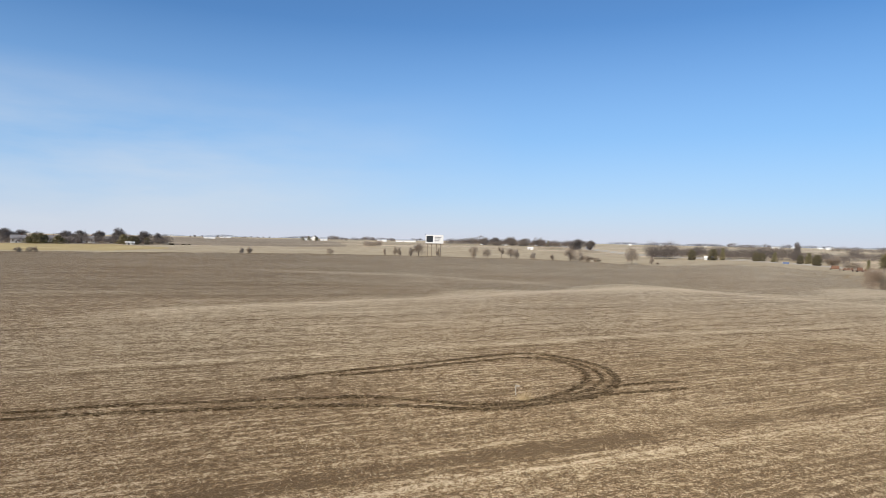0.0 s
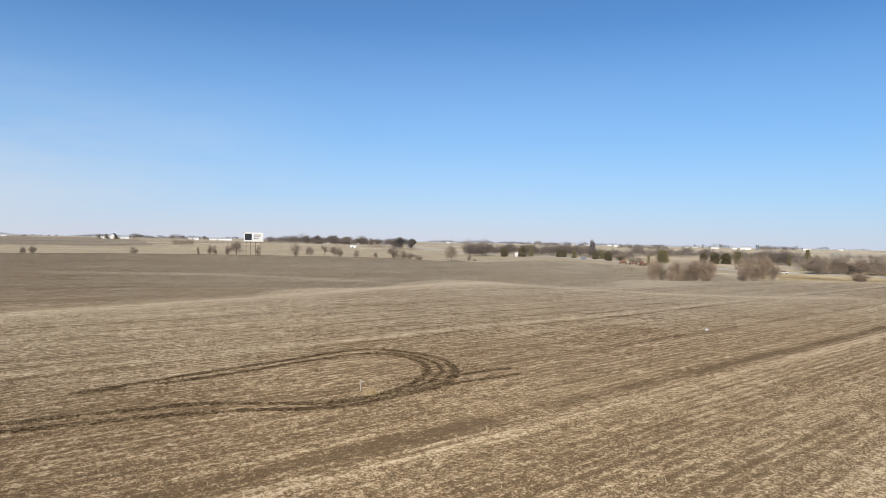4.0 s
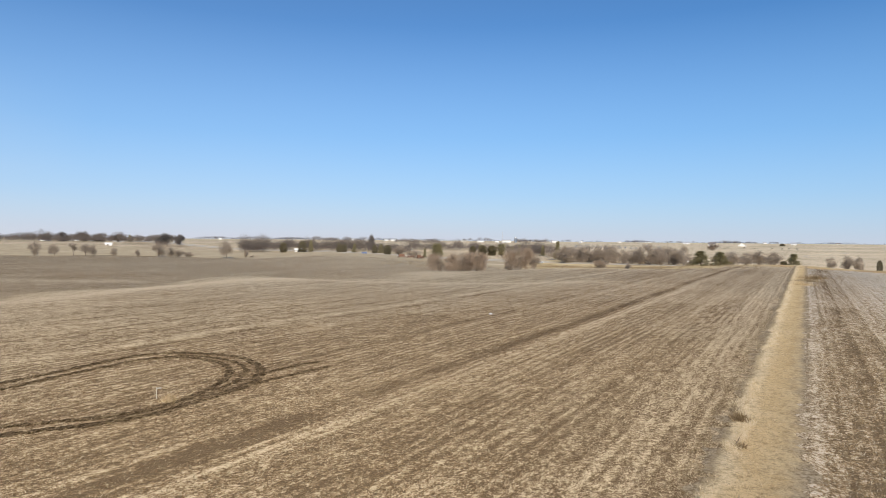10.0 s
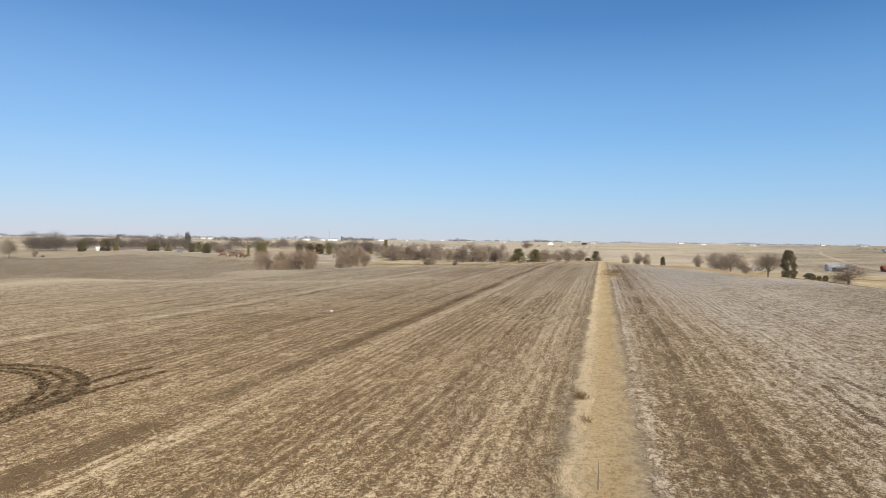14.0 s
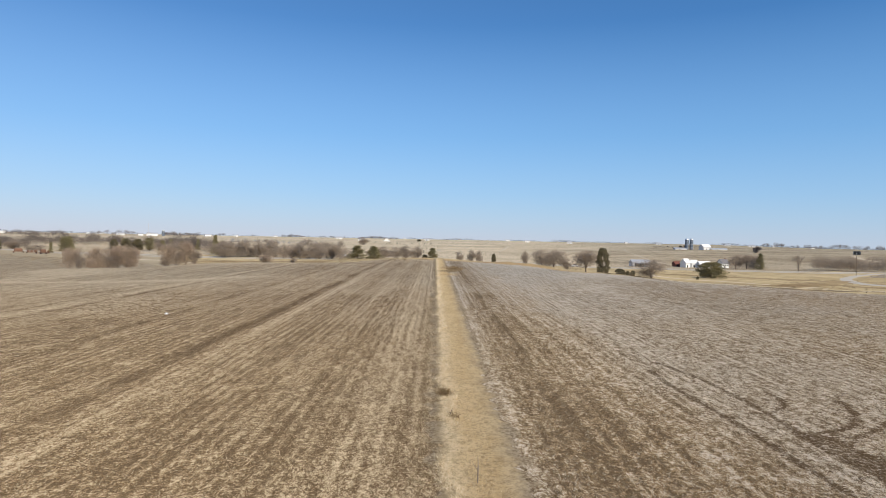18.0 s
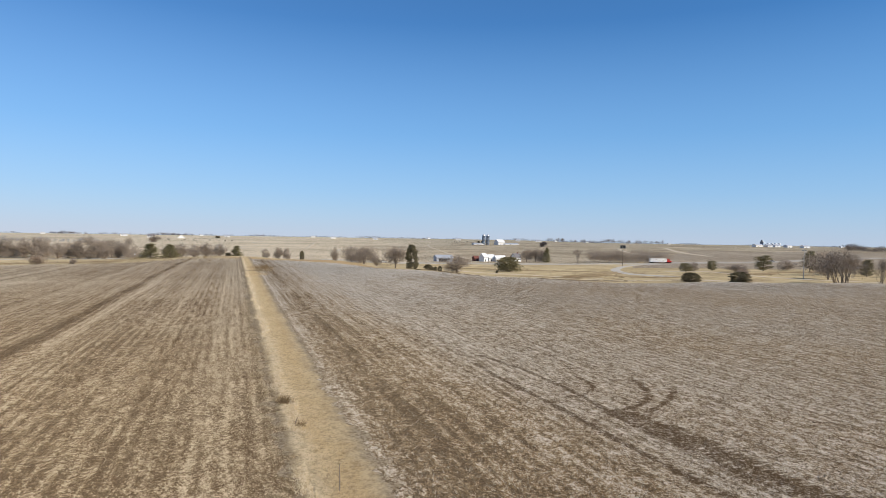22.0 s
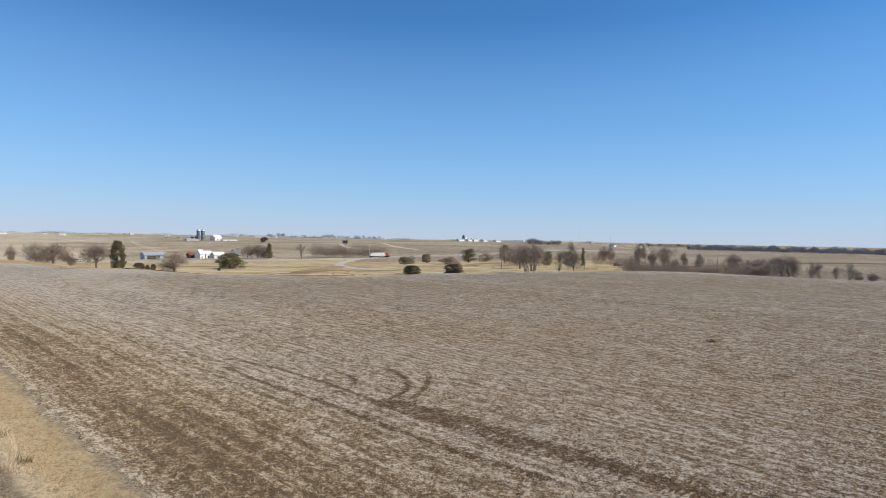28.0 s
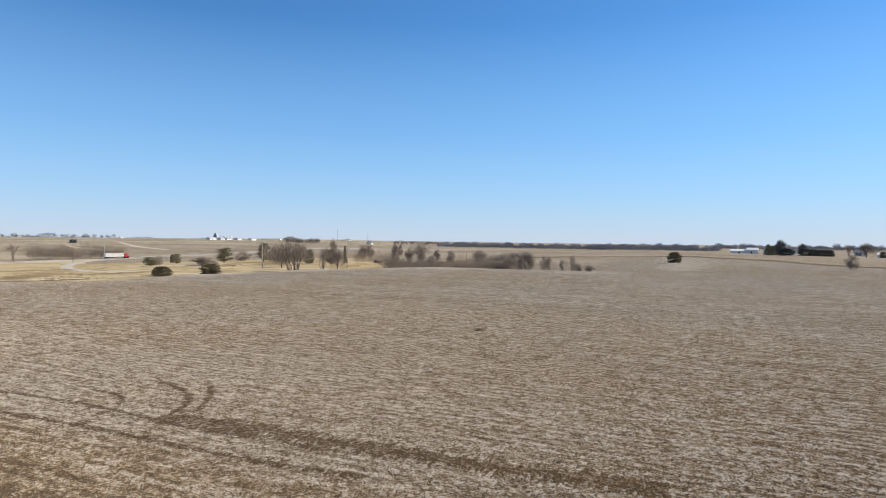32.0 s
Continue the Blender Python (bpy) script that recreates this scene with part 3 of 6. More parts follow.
# ---- trees ----
def branching(rng, height, stems, spread, depth, first):
    """Limbs of a bare tree as (points, radii, level)."""
    limbs = []

    def grow(p, d, length, radius, level):
        pts, steps = [p.copy()], 4
        for _ in range(steps):
            d = (d + rng.normal(0, 0.13 + 0.04 * level, 3) + np.array([0, 0, 0.05 if level else 0.02])).astype(float)
            d /= np.linalg.norm(d)
            p = p + d * length / steps
            pts.append(p.copy())
        limbs.append((pts, np.linspace(radius, radius * 0.45, steps + 1), level))
        if level >= depth:
            return
        for k in range(5 if level == 0 else 4):
            s = rng.uniform(first if level == 0 else 0.25, 1.0)
            at = pts[min(int(s * steps), steps - 1)] + (pts[min(int(s * steps) + 1, steps)] - pts[min(int(s * steps), steps - 1)]) * (s * steps % 1)
            out = rng.normal(0, 1, 3) * np.array([1, 1, 0.35])
            nd = d * (1 - spread) + out / np.linalg.norm(out) * spread + np.array([0, 0, 0.15])
            grow(at, nd / np.linalg.norm(nd), length * rng.uniform(0.5, 0.72), radius * 0.5, level + 1)

    for k in range(stems):
        lean = rng.normal(0, 0.10 if stems == 1 else 0.34, 3) * np.array([1, 1, 0])
        d = np.array([0, 0, 1.0]) + lean
        grow(np.array([rng.normal(0, 0.12 * (stems > 1)) * 2, rng.normal(0, 0.12 * (stems > 1)) * 2, -0.3]), d / np.linalg.norm(d), height * 0.52 * rng.uniform(0.85, 1.1), height * (0.022 if stems == 1 else 0.011), 0)
    return limbs


def bare_tree_mesh(seed, stems=1, spread=0.55, depth=3, first=0.4, twigs=2600, twig_len=0.9, width=0.05):
    """Trunk and limbs, crown twigs, both about 10 m high."""
    rng = np.random.default_rng(seed)
    limbs = branching(rng, 10.0, stems, spread, depth, first)
    top = max(p[2] for pts, _, _ in limbs for p in pts) + twig_len * 0.5
    k = 10.0 / top
    trunk = bmesh.new()
    for pts, rad, level in limbs:
        if level <= 1:
            tube([Vector(p) * k for p in pts], [max(r, 0.02) * k for r in rad], 6 if level == 0 else 4, trunk)
    fine = [(np.array(pts) * k, rad * k) for pts, rad, level in limbs if level >= 2]
    b, t, w = [], [], []
    for pts, rad in fine:
        for p, q in zip(pts, pts[1:]):
            b.append(p), t.append(q + (q - p) * 0.25), w.append(max(rad[0] * 1.4, 0.05))
    ends = [pts for pts, _, level in limbs if level >= max(1, depth - 1)]
    for _ in range(twigs):
        pts = ends[rng.integers(len(ends))]
        i = rng.integers(1, len(pts))
        p = (pts[i] + (pts[i - 1] - pts[i]) * rng.random()) * k
        d = (pts[i] - pts[i - 1])
        d = d / np.linalg.norm(d) * 0.8 + rng.normal(0, 0.6, 3) + np.array([0, 0, 0.25])
        b.append(p), t.append(p + d / np.linalg.norm(d) * twig_len * rng.uniform(0.4, 1.2)), w.append(width)
    return fitted(trunk, blades(b, t, w))


def fitted(trunk, crown, share=82):
    """Scales a tree so that its crown is 10 m high and 10 m wide."""
    verts, faces = crown
    reach = np.percentile(np.hypot(verts[:, 0], verts[:, 1]), share) * 2
    k, kz = 10.0 / reach, 10.0 / np.percentile(verts[:, 2], 99.7)
    for v in trunk.verts:
        v.co = Vector((v.co.x * k, v.co.y * k, v.co.z * kz))
    return trunk, (verts * np.array([k, k, kz]), faces)


def pine_mesh(seed, shape, blade=0.5, count=5200, width=0.16):
    """Trunk and needle sprays of a 10 m evergreen. shape: 'pine', 'spruce' or 'cedar'."""
    rng = np.random.default_rng(seed)
    trunk = bmesh.new()
    tube([(0, 0, -0.3), (0.05, 0.05, 4), (0, 0.1, 9.4)], [0.24, 0.17, 0.04], 6, trunk)
    base, tip = [], []
    clumps = []
    if shape == "cedar":
        for _ in range(170):
            z = rng.uniform(0.3, 9.2)
            r = 3.4 * math.sqrt(max(0.02, 1 - ((z - 3.4) / 6.1) ** 2)) * rng.uniform(0.25, 1.0) ** 0.6
            a = rng.uniform(0, 6.283)
            clumps.append((np.array([r * math.cos(a), r * math.sin(a), z]), rng.uniform(0.8, 1.3)))
    else:
        levels = 13
        for i in range(levels):
            z = (1.1 if shape == "pine" else 0.7) + i * (8.7 if shape == "pine" else 9.0) / levels
            s = 1 - i / levels
            reach = 2.7 * (0.15 + 0.9 * math.sin(math.pi * (0.1 + 0.62 * s))) if shape == "pine" else 2.9 * (0.12 + s * 0.88)
            for k in range(6):
                a = rng.uniform(0, 6.283)
                r = reach * rng.uniform(0.55, 1.1)
                end = np.array([r * math.cos(a), r * math.sin(a), z + rng.normal(0, 0.25) + (0.35 if shape == "pine" else -0.3)])
                tube([Vector((0, 0, z)), Vector(end)], [0.06, 0.02], 3, trunk)
                for f in (0.45, 0.75, 1.0):
                    clumps.append((np.array([0, 0, z]) * (1 - f) + end * f, (0.55 + 0.35 * f) * rng.uniform(0.7, 1.15)))
    weights = np.array([c[1] for c in clumps])
    pick = rng.choice(len(clumps), count, p=weights / weights.sum())
    centre = np.array([c[0] for c in clumps])[pick]
    size = weights[pick][:, None]
    off = rng.normal(0, 1, (count, 3))
    off /= np.linalg.norm(off, axis=1, keepdims=True)
    start = centre + off * size * rng.random((count, 1)) ** 0.5 * np.array([0.75, 0.75, 0.5])
    way = off + rng.normal(0, 0.4, (count, 3)) + np.array([0, 0, 0.3])
    return fitted(trunk, blades(start, start + way / np.linalg.norm(way, axis=1, keepdims=True) * blade * rng.uniform(0.5, 1.2, (count, 1)), np.full(count, width)), 93)


def twig_cloud_mesh(seed, stems, twigs, width, low=0.0, trunk_radius=0.09, flat=1.0):
    """Stems fanning out into a soft rounded crown of fine twigs with gaps, 10 m high and wide."""
    rng = np.random.default_rng(seed)
    trunk, b, t, w = bmesh.new(), [], [], []
    lobes = []
    for k in range(13 if stems == 1 else 11):
        a, rad = rng.uniform(0, 6.283), rng.uniform(0.6, 3.6)
        z = low + rng.uniform(2.2, 7.6) * (1 - low / 14)
        rad *= math.sqrt(max(0.15, 1 - ((z - 5) / 5.4) ** 2)) ** 0.6 * flat
        lobes.append((np.array([rad * math.cos(a), rad * math.sin(a), z]), rng.uniform(1.5, 2.6)))
    lobes.append((np.array([0, 0, 7.8]), 2.0))
    base = [np.array([rng.normal(0, 0.5), rng.normal(0, 0.5), -0.3]) if stems > 1 else np.array([0, 0, -0.3]) for _ in lobes]
    if stems == 1:
        tube([(0, 0, -0.3), (0.1, 0.05, 1.6), (0.05, 0.1, 3.4)], [trunk_radius * 3, trunk_radius * 2.3, trunk_radius * 1.4], 7, trunk)
    for (c, size), p in zip(lobes, base):
        root = Vector((0.08, 0.06, rng.uniform(1.6, 3.2))) if stems == 1 else Vector(p)
        mid = (root + Vector(c)) / 2 + Vector(rng.normal(0, 0.35, 3))
        tube([root, mid, Vector(c)], [trunk_radius, trunk_radius * 0.7, trunk_radius * 0.3], 5, trunk)
        for _ in range(7):
            d = rng.normal(0, 1, 3) + np.array([0, 0, 0.5])
            tube([Vector(c) * 0.9 + mid * 0.1, Vector(c + d / np.linalg.norm(d) * size * 0.95)], [trunk_radius * 0.35, trunk_radius * 0.12], 3, trunk)
    for _ in range(twigs):
        c, size = lobes[rng.integers(len(lobes))]
        u = rng.normal(0, 1, 3)
        u /= np.linalg.norm(u)
        p = c + u * size * rng.random() ** 0.5 * rng.uniform(0.75, 1.2)
        d = u * 0.8 + rng.normal(0, 0.45, 3) + np.array([0, 0, 0.45])
        b.append(p), t.append(p + d / np.linalg.norm(d) * rng.uniform(0.5, 1.9)), w.append(width)
    return fitted(trunk, blades(b, t, w), 95)


KINDS = {
    "bare_tree": ("bare grey deciduous tree without leaves", "tree", M_BARK, M_TWIG, [lambda: bare_tree_mesh(11, width=0.065), lambda: bare_tree_mesh(12, spread=0.62, width=0.065), lambda: bare_tree_mesh(13, stems=2, spread=0.5, first=0.5, width=0.065)]),
    "oak": ("wide bare tree with a rounded crown of fine twigs", "tree", M_BARK, M_TWIG, [lambda: twig_cloud_mesh(21, 1, 3600, 0.06, -0.6), lambda: twig_cloud_mesh(22, 1, 3600, 0.06, -0.9), lambda: twig_cloud_mesh(23, 1, 3600, 0.06, -0.3)]),
    "clump_tree": ("tall bare grey-brown tree of several stems with a hazy crown", "tree", M_BARK, M_TWIG, [lambda: twig_cloud_mesh(26, 4, 2500, 0.05, 1.6, 0.10), lambda: twig_cloud_mesh(27, 3, 2300, 0.05, 1.4, 0.10), lambda: twig_cloud_mesh(28, 5, 2500, 0.05, 1.8, 0.09)]),
    "yard_tree": ("large bare grey tree behind distant houses", "tree", M_BARK, M_YARDTWIG, [lambda: twig_cloud_mesh(24, 1, 4200, 0.15, -0.6), lambda: twig_cloud_mesh(25, 1, 4200, 0.15, -0.9)]),
    "shrub": ("bare brown shrub of many thin stems", "shrub", M_BARK, M_TWIG, [lambda: twig_cloud_mesh(31, 9, 3400, 0.085, -0.8, 0.06), lambda: twig_cloud_mesh(32, 12, 3400, 0.085, -0.8, 0.06)]),
    "red_shrub": ("reddish-brown bare shrub of many upright stems", "shrub", M_BARK, M_REDTWIG, [lambda: twig_cloud_mesh(33, 14, 3800, 0.085, -0.8, 0.06), lambda: twig_cloud_mesh(34, 14, 3800, 0.085, -0.8, 0.06)]),
    "pine_tree": ("green pine tree with open boughs", "tree", M_BARK, M_NEEDLE, [lambda: pine_mesh(41, "pine"), lambda: pine_mesh(42, "pine")]),
    "spreading_pine": ("broad dark green pine with a low dense crown", "tree", M_BARK, M_NEEDLE, [lambda: pine_mesh(47, "cedar", count=9000, width=0.2)]),
    "evergreen_hedge": ("dense dark evergreen in a windbreak row", "tree", M_BARK, M_EVERGREEN, [lambda: pine_mesh(48, "cedar", count=7000, width=0.24)]),
    "spruce_tree": ("dark green conical spruce tree", "tree", M_BARK, M_NEEDLE, [lambda: pine_mesh(43, "spruce"), lambda: pine_mesh(44, "spruce")]),
    "cedar_tree": ("dark brownish-green rounded cedar bush", "tree", M_BARK, M_CEDAR, [lambda: pine_mesh(45, "cedar", count=9000, width=0.22), lambda: pine_mesh(46, "cedar", count=9000, width=0.22)]),
}
PROTOS = {}


def plant(kind, x, y, height, width, label="", group=""):
    """One tree or shrub; alike ones share their meshes."""
    text, category, bark, leaf, makers = KINDS[kind]
    n = PLANTED.setdefault(kind, 0)
    PLANTED[kind] += 1
    variant = n % len(makers)
    m = pose(x, y, land(x, y), 0, 0, (n * 137.5) % 360)
    key = (kind, variant)
    want = Vector((width / 10.0, width / 10.0, height / 10.0))
    if key not in PROTOS:
        root = new(kind)
        root.empty_display_size = 0.2
        trunk, crown = makers[variant]()
        part("trunk", trunk, bark, root)
        part("crown", crown, leaf, root)
        root.matrix_basis = m @ Matrix.Diagonal((*want, 1))
        PROTOS[key] = (root, want)
        ob = root
    else:
        root, had = PROTOS[key]
        ob = copy_thing(root, m @ Matrix.Diagonal((want.x / had.x, want.y / had.y, want.z / had.z, 1)))
    tagged(ob, label or text, category, group or GROUPS[kind])
    return ob


PLANTED = {}
GROUPS = {"bare_tree": "bare trees", "clump_tree": "bare trees", "oak": "bare trees", "yard_tree": "bare trees", "shrub": "shrubs", "red_shrub": "shrubs at the field edge", "pine_tree": "evergreens", "spreading_pine": "evergreens", "spruce_tree": "evergreens", "evergreen_hedge": "windbreak evergreens", "cedar_tree": "evergreens"}


def thicket(name, spots, material, label, category="woods", per=260, leafy=0.0, width=0.13):
    """A dense far growth of bare trees as one sheet of stuff; spots are (x, y, height, width)."""
    b, t, w = [], [], []
    per = int(per * 1.8)
    for x, y, h, wd in spots:
        z = land(x, y)
        b.append([[x, y, z - 0.3]]), t.append([[x, y, z + h * 0.75]]), w.append([h * 0.025])
        u = RNG.normal(size=(per, 3))
        u /= np.linalg.norm(u, axis=1, keepdims=True)
        u *= RNG.random((per, 1)) ** 0.45
        p = np.array([x, y, z + h * 0.54]) + u * np.array([wd / 2, wd / 2, h * 0.46])
        d = u * 0.5 + RNG.normal(0, 0.5, (per, 3)) + np.array([0, 0, 0.25])
        d *= (h * 0.11 * RNG.uniform(0.5, 1.3, (per, 1))) / np.linalg.norm(d, axis=1, keepdims=True)
        b.append(p - d / 2), t.append(p + d), w.append(np.full(per, width * h / 11))
    verts, faces = blades(np.concatenate(b), np.concatenate(t), np.concatenate(w))
    ob = mesh_object(name, verts.tolist(), faces.tolist(), material)
    return tagged(ob, label, category, kind="stuff")


# ---- buildings and works ----
def gable_building(name, x, y, turn, w, d, eaves, ridge, wall, roof, label, category="building", windows=0, door=True, chimney=False):
    """Walls, pitched roof with overhang, windows, door. The ridge runs along the width."""
    root = thing(name, x, y, label, category, turn, sink=0.3)
    bm = bmesh.new()
    outline = [(-d / 2, 0), (d / 2, 0), (d / 2, eaves), (0, ridge), (-d / 2, eaves)]
    a = [bm.verts.new((-w / 2, u, v)) for u, v in outline]
    b = [bm.verts.new((w / 2, u, v)) for u, v in outline]
    bm.faces.new(a[::-1]), bm.faces.new(b)
    for k in range(5):
        bm.faces.new((a[k], a[(k + 1) % 5], b[(k + 1) % 5], b[k]))
    part("wall", bm, wall, root)
    bm = bmesh.new()
    drop = (ridge - eaves) / (d / 2)
    for s in (-1, 1):
        o = 0.45
        prof = [(0, ridge + 0.05), (s * (d / 2 + o), eaves - drop * o + 0.05), (s * (d / 2 + o), eaves - drop * o + 0.28), (0, ridge + 0.28)]
        p = [bm.verts.new((-w / 2 - o, u, v)) for u, v in prof]
        q = [bm.verts.new((w / 2 + o, u, v)) for u, v in prof]
        bm.faces.new(p), bm.faces.new(q[::-1])
        for k in range(4):
            bm.faces.new((p[k], q[k], q[(k + 1) % 4], p[(k + 1) % 4]))
    part("roof", bm, roof, root)
    for k in range(windows):
        u = -w / 2 + w * (k + 0.5) / windows
        for s in (-1, 1):
            win = part("window", box(u - 0.6, s * (d / 2 + 0.04) - 0.04, eaves * 0.45, u + 0.6, s * (d / 2 + 0.04) + 0.04, eaves * 0.45 + 1.4), M_DARK, root, "dark window pane")
    if door:
        part("door", box(-w * 0.12 - 0.6, -d / 2 - 0.1, 0, -w * 0.12 + 0.6, -d / 2 - 0.02, min(2.2, eaves * 0.8)), M_DARK, root, "dark doorway")
    if chimney:
        part("chimney", box(w * 0.2, -0.4, ridge - 0.8, w * 0.2 + 0.8, 0.4, ridge + 1.2, 0.03), M_REDBARN, root, "brick chimney")
    return root


def silo(x, y, height, radius, label):
    root = thing("silo", x, y, label, "silo", group="farm silos", sink=0.3)
    part("body", lathe([(radius, 0), (radius, height - radius)]), M_SILO, root)
    for k in range(6):
        z = height * (k + 0.7) / 8
        part("hoop", lathe([(radius + 0.02, z), (radius + 0.09, z + 0.05), (radius + 0.09, z + 0.2), (radius + 0.02, z + 0.25)]), M_STEEL, root)
    part("dome", lathe([(radius + 0.1, height - radius)] + [(radius * math.cos(a) + 0.05, height - radius + radius * math.sin(a)) for a in (0.3, 0.7, 1.1, 1.4)]), M_STEEL, root, "pale metal dome")
    return root


def semi_truck(x, y, turn, cab_colour, label, trailer_colour=None, z=None):
    """Trailer, cab, wheels: 20 m long, nose along +x."""
    root = thing("semi_truck", x, y, label, "truck", turn, group="trucks on the highway", z=z)
    part("trailer", box(-11.5, -1.3, 1.15, 4.0, 1.3, 4.1, 0.06), trailer_colour or M_WHITE, root)
    part("chassis", box(-11.2, -0.5, 0.75, 8.0, 0.5, 1.15), M_DARK, root)
    bm = box(4.6, -1.2, 0.8, 6.9, 1.2, 3.7, 0.15)
    box(6.9, -1.05, 0.8, 8.8, 1.05, 2.1, 0.2, bm)
    cab = part("cab", bm, cab_colour, root)
    part("windscreen", box(6.88, -1.0, 2.25, 6.96, 1.0, 3.2), M_DARK, cab)
    part("bumper", box(8.78, -1.15, 0.45, 8.95, 1.15, 0.95, 0.03), M_STEEL, cab)
    for wx in (-10.2, -8.9, 4.6, 5.9, 7.9):
        for s in (-1, 1):
            bm = bmesh.new()
            bmesh.ops.create_cone(bm, cap_ends=True, segments=14, radius1=0.52, radius2=0.52, depth=0.45, matrix=pose(wx, s * 1.0, 0.52, 90, 0, 0))
            part("wheel", bm, M_TYRE, root)
    return root


def draped_ribbon(name, line, width, material, label, category, lift=0.01, wob=0.0, step=1.0, rim=0.0, shift=0.0, broken=0.0, settle=0.0):
    """A strip of ground cover along a line of (x, y): five verts across, raised at the rims."""
    pts = [Vector((*p, 0)) for p in line]
    dense = []
    for i in range(len(pts) - 1):
        p0, p1, p2, p3 = pts[max(i - 1, 0)], pts[i], pts[i + 1], pts[min(i + 2, len(pts) - 1)]
        n = max(2, int((p2 - p1).length / step))
        for k in range(n):
            s = k / n
            dense.append(0.5 * (2 * p1 + (p2 - p0) * s + (2 * p0 - 5 * p1 + 4 * p2 - p3) * s * s + (3 * p1 - p0 - 3 * p2 + p3) * s ** 3))
    dense.append(pts[-1])
    verts, faces = [], []
    across = (-1.0, -0.72, -0.3, 0.0, 0.3, 0.72, 1.0)
    for i, p in enumerate(dense):
        d = (dense[min(i + 1, len(dense) - 1)] - dense[max(i - 1, 0)]).normalized()
        side = Vector((-d.y, d.x, 0))
        half = width / 2 * (1 + wob * (RNG.random() - 0.5) * 2)
        mid = p + side * (shift + wob * 0.25 * width * (RNG.random() - 0.5))
        for c in across:
            q = mid + side * c * half
            up = lift if abs(c) < 0.9 else -0.03
            if abs(c) == 0.72:
                up += rim * (0.4 + RNG.random())
            verts.append((q.x, q.y, up))
        if i and RNG.random() >= broken:
            o = (i - 1) * 7
            for c in range(6):
                faces.append((o + c, o + 7 + c, o + 8 + c, o + 1 + c))
    verts = np.array(verts)
    verts[:, 2] += relief(verts[:, 0], verts[:, 1]) + 0.0006 * np.hypot(verts[:, 0] - HUB.x, verts[:, 1] - HUB.y) * settle
    ob = mesh_object(name, verts.tolist(), faces, material, True)
    return tagged(ob, label, category, kind="structure")


M_POLE = plain("bleached_pole_wood", (0.52, 0.48, 0.42), 0.85, vary=0.12)
M_SILO = plain("blue_grey_silo", (0.13, 0.16, 0.20), 0.5, vary=0.1)
M_TYRE = plain("black_rubber", (0.02, 0.02, 0.02), 0.8, vary=0.2)

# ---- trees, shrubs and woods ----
# backlit shade and far haze are mixed into this blue-grey
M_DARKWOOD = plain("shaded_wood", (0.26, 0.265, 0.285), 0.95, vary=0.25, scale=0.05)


def wood(name, a, b, depth, count, height, material, label, per, width):
    """Far trees in a belt from a to b."""
    rng = np.random.default_rng(int(abs(a[0]) + abs(b[1])))
    a, b = np.array(a, float), np.array(b, float)
    way = (b - a) / np.linalg.norm(b - a)
    side = np.array([-way[1], way[0]])
    spots = []
    for k in range(count):
        p = a + (b - a) * (k + rng.random()) / count + side * depth * (rng.random() - 0.5)
        h = height * rng.uniform(0.5, 1.15) * (0.9 + 0.2 * math.sin(k * 0.5) * math.sin(k * 0.173 + 1.0))
        spots.append((p[0], p[1], h, h * rng.uniform(0.9, 1.5)))
    return thicket(name, spots, material, label, "trees", per=per, width=width)


wood("far_woods", (-423, 576), (-363, 616), 30, 40, 8.7, M_WOODS, "bare grey yard trees behind the distant houses", 300, 0.2)
wood("far_woods", (-363, 616), (-286, 655), 30, 44, 9.2, M_WOODS, "bare grey yard trees behind the distant houses", 300, 0.2)
plant("yard_tree", -423.7, 606.7, 13.9, 15.1)
plant("yard_tree", -416.0, 618.0, 12.1, 16.7)
plant("yard_tree", -391.9, 651.2, 12.1, 14.9)
plant("yard_tree", -371.8, 639.8, 12.6, 17.2)
plant("yard_tree", -366.0, 666.1, 12.8, 12.4)
plant("yard_tree", -340.9, 656.8, 15.8, 16.3)
plant("yard_tree", -323.1, 676.8, 13.4, 15.4)
plant("yard_tree", -310.5, 682.7, 11.2, 11.3)
plant("spruce_tree", -382.8, 586.1, 9.5, 9.5)
plant("spruce_tree", -378.7, 588.7, 10.1, 10.4)
plant("spruce_tree", -378.0, 595.1, 8.5, 8.0)
plant("spruce_tree", -386.8, 583.4, 6.3, 7.9)
plant("spruce_tree", -366.4, 596.4, 7.7, 12.1)
plant("spruce_tree", -317.9, 623.6, 10.0, 11.8)
plant("cedar_tree", -309.8, 627.7, 8.5, 11.3)
plant("cedar_tree", -301.3, 637.4, 7.0, 5.7)
plant("cedar_tree", -278.6, 642.2, 1.6, 4.6)
plant("cedar_tree", -267.8, 646.8, 1.3, 3.5)
plant("cedar_tree", -262.8, 648.8, 1.3, 2.9)
plant("shrub", -246.8, 364.3, 3.2, 4.9)
plant("shrub", -242.7, 367.0, 3.5, 4.1)
plant("shrub", -239.9, 368.9, 3.6, 3.7)
plant("shrub", -137.9, 428.3, 4.1, 4.3)
plant("shrub", -133.0, 429.9, 4.6, 5.3)
wood("far_woods", (-569, 1388), (-445, 1433), 200, 22, 5.6, M_WOODS, "distant line of bare grey trees on the horizon", 300, 0.2)
wood("far_woods", (-504, 1624), (-366, 1660), 200, 14, 5.3, M_WOODS, "distant line of bare grey trees on the horizon", 300, 0.2)
plant("spruce_tree", -251.3, 1122.2, 5.9, 6.1)
plant("spruce_tree", -240.7, 1124.5, 8.1, 6.1)
plant("spruce_tree", -234.0, 1156.6, 6.3, 7.3)
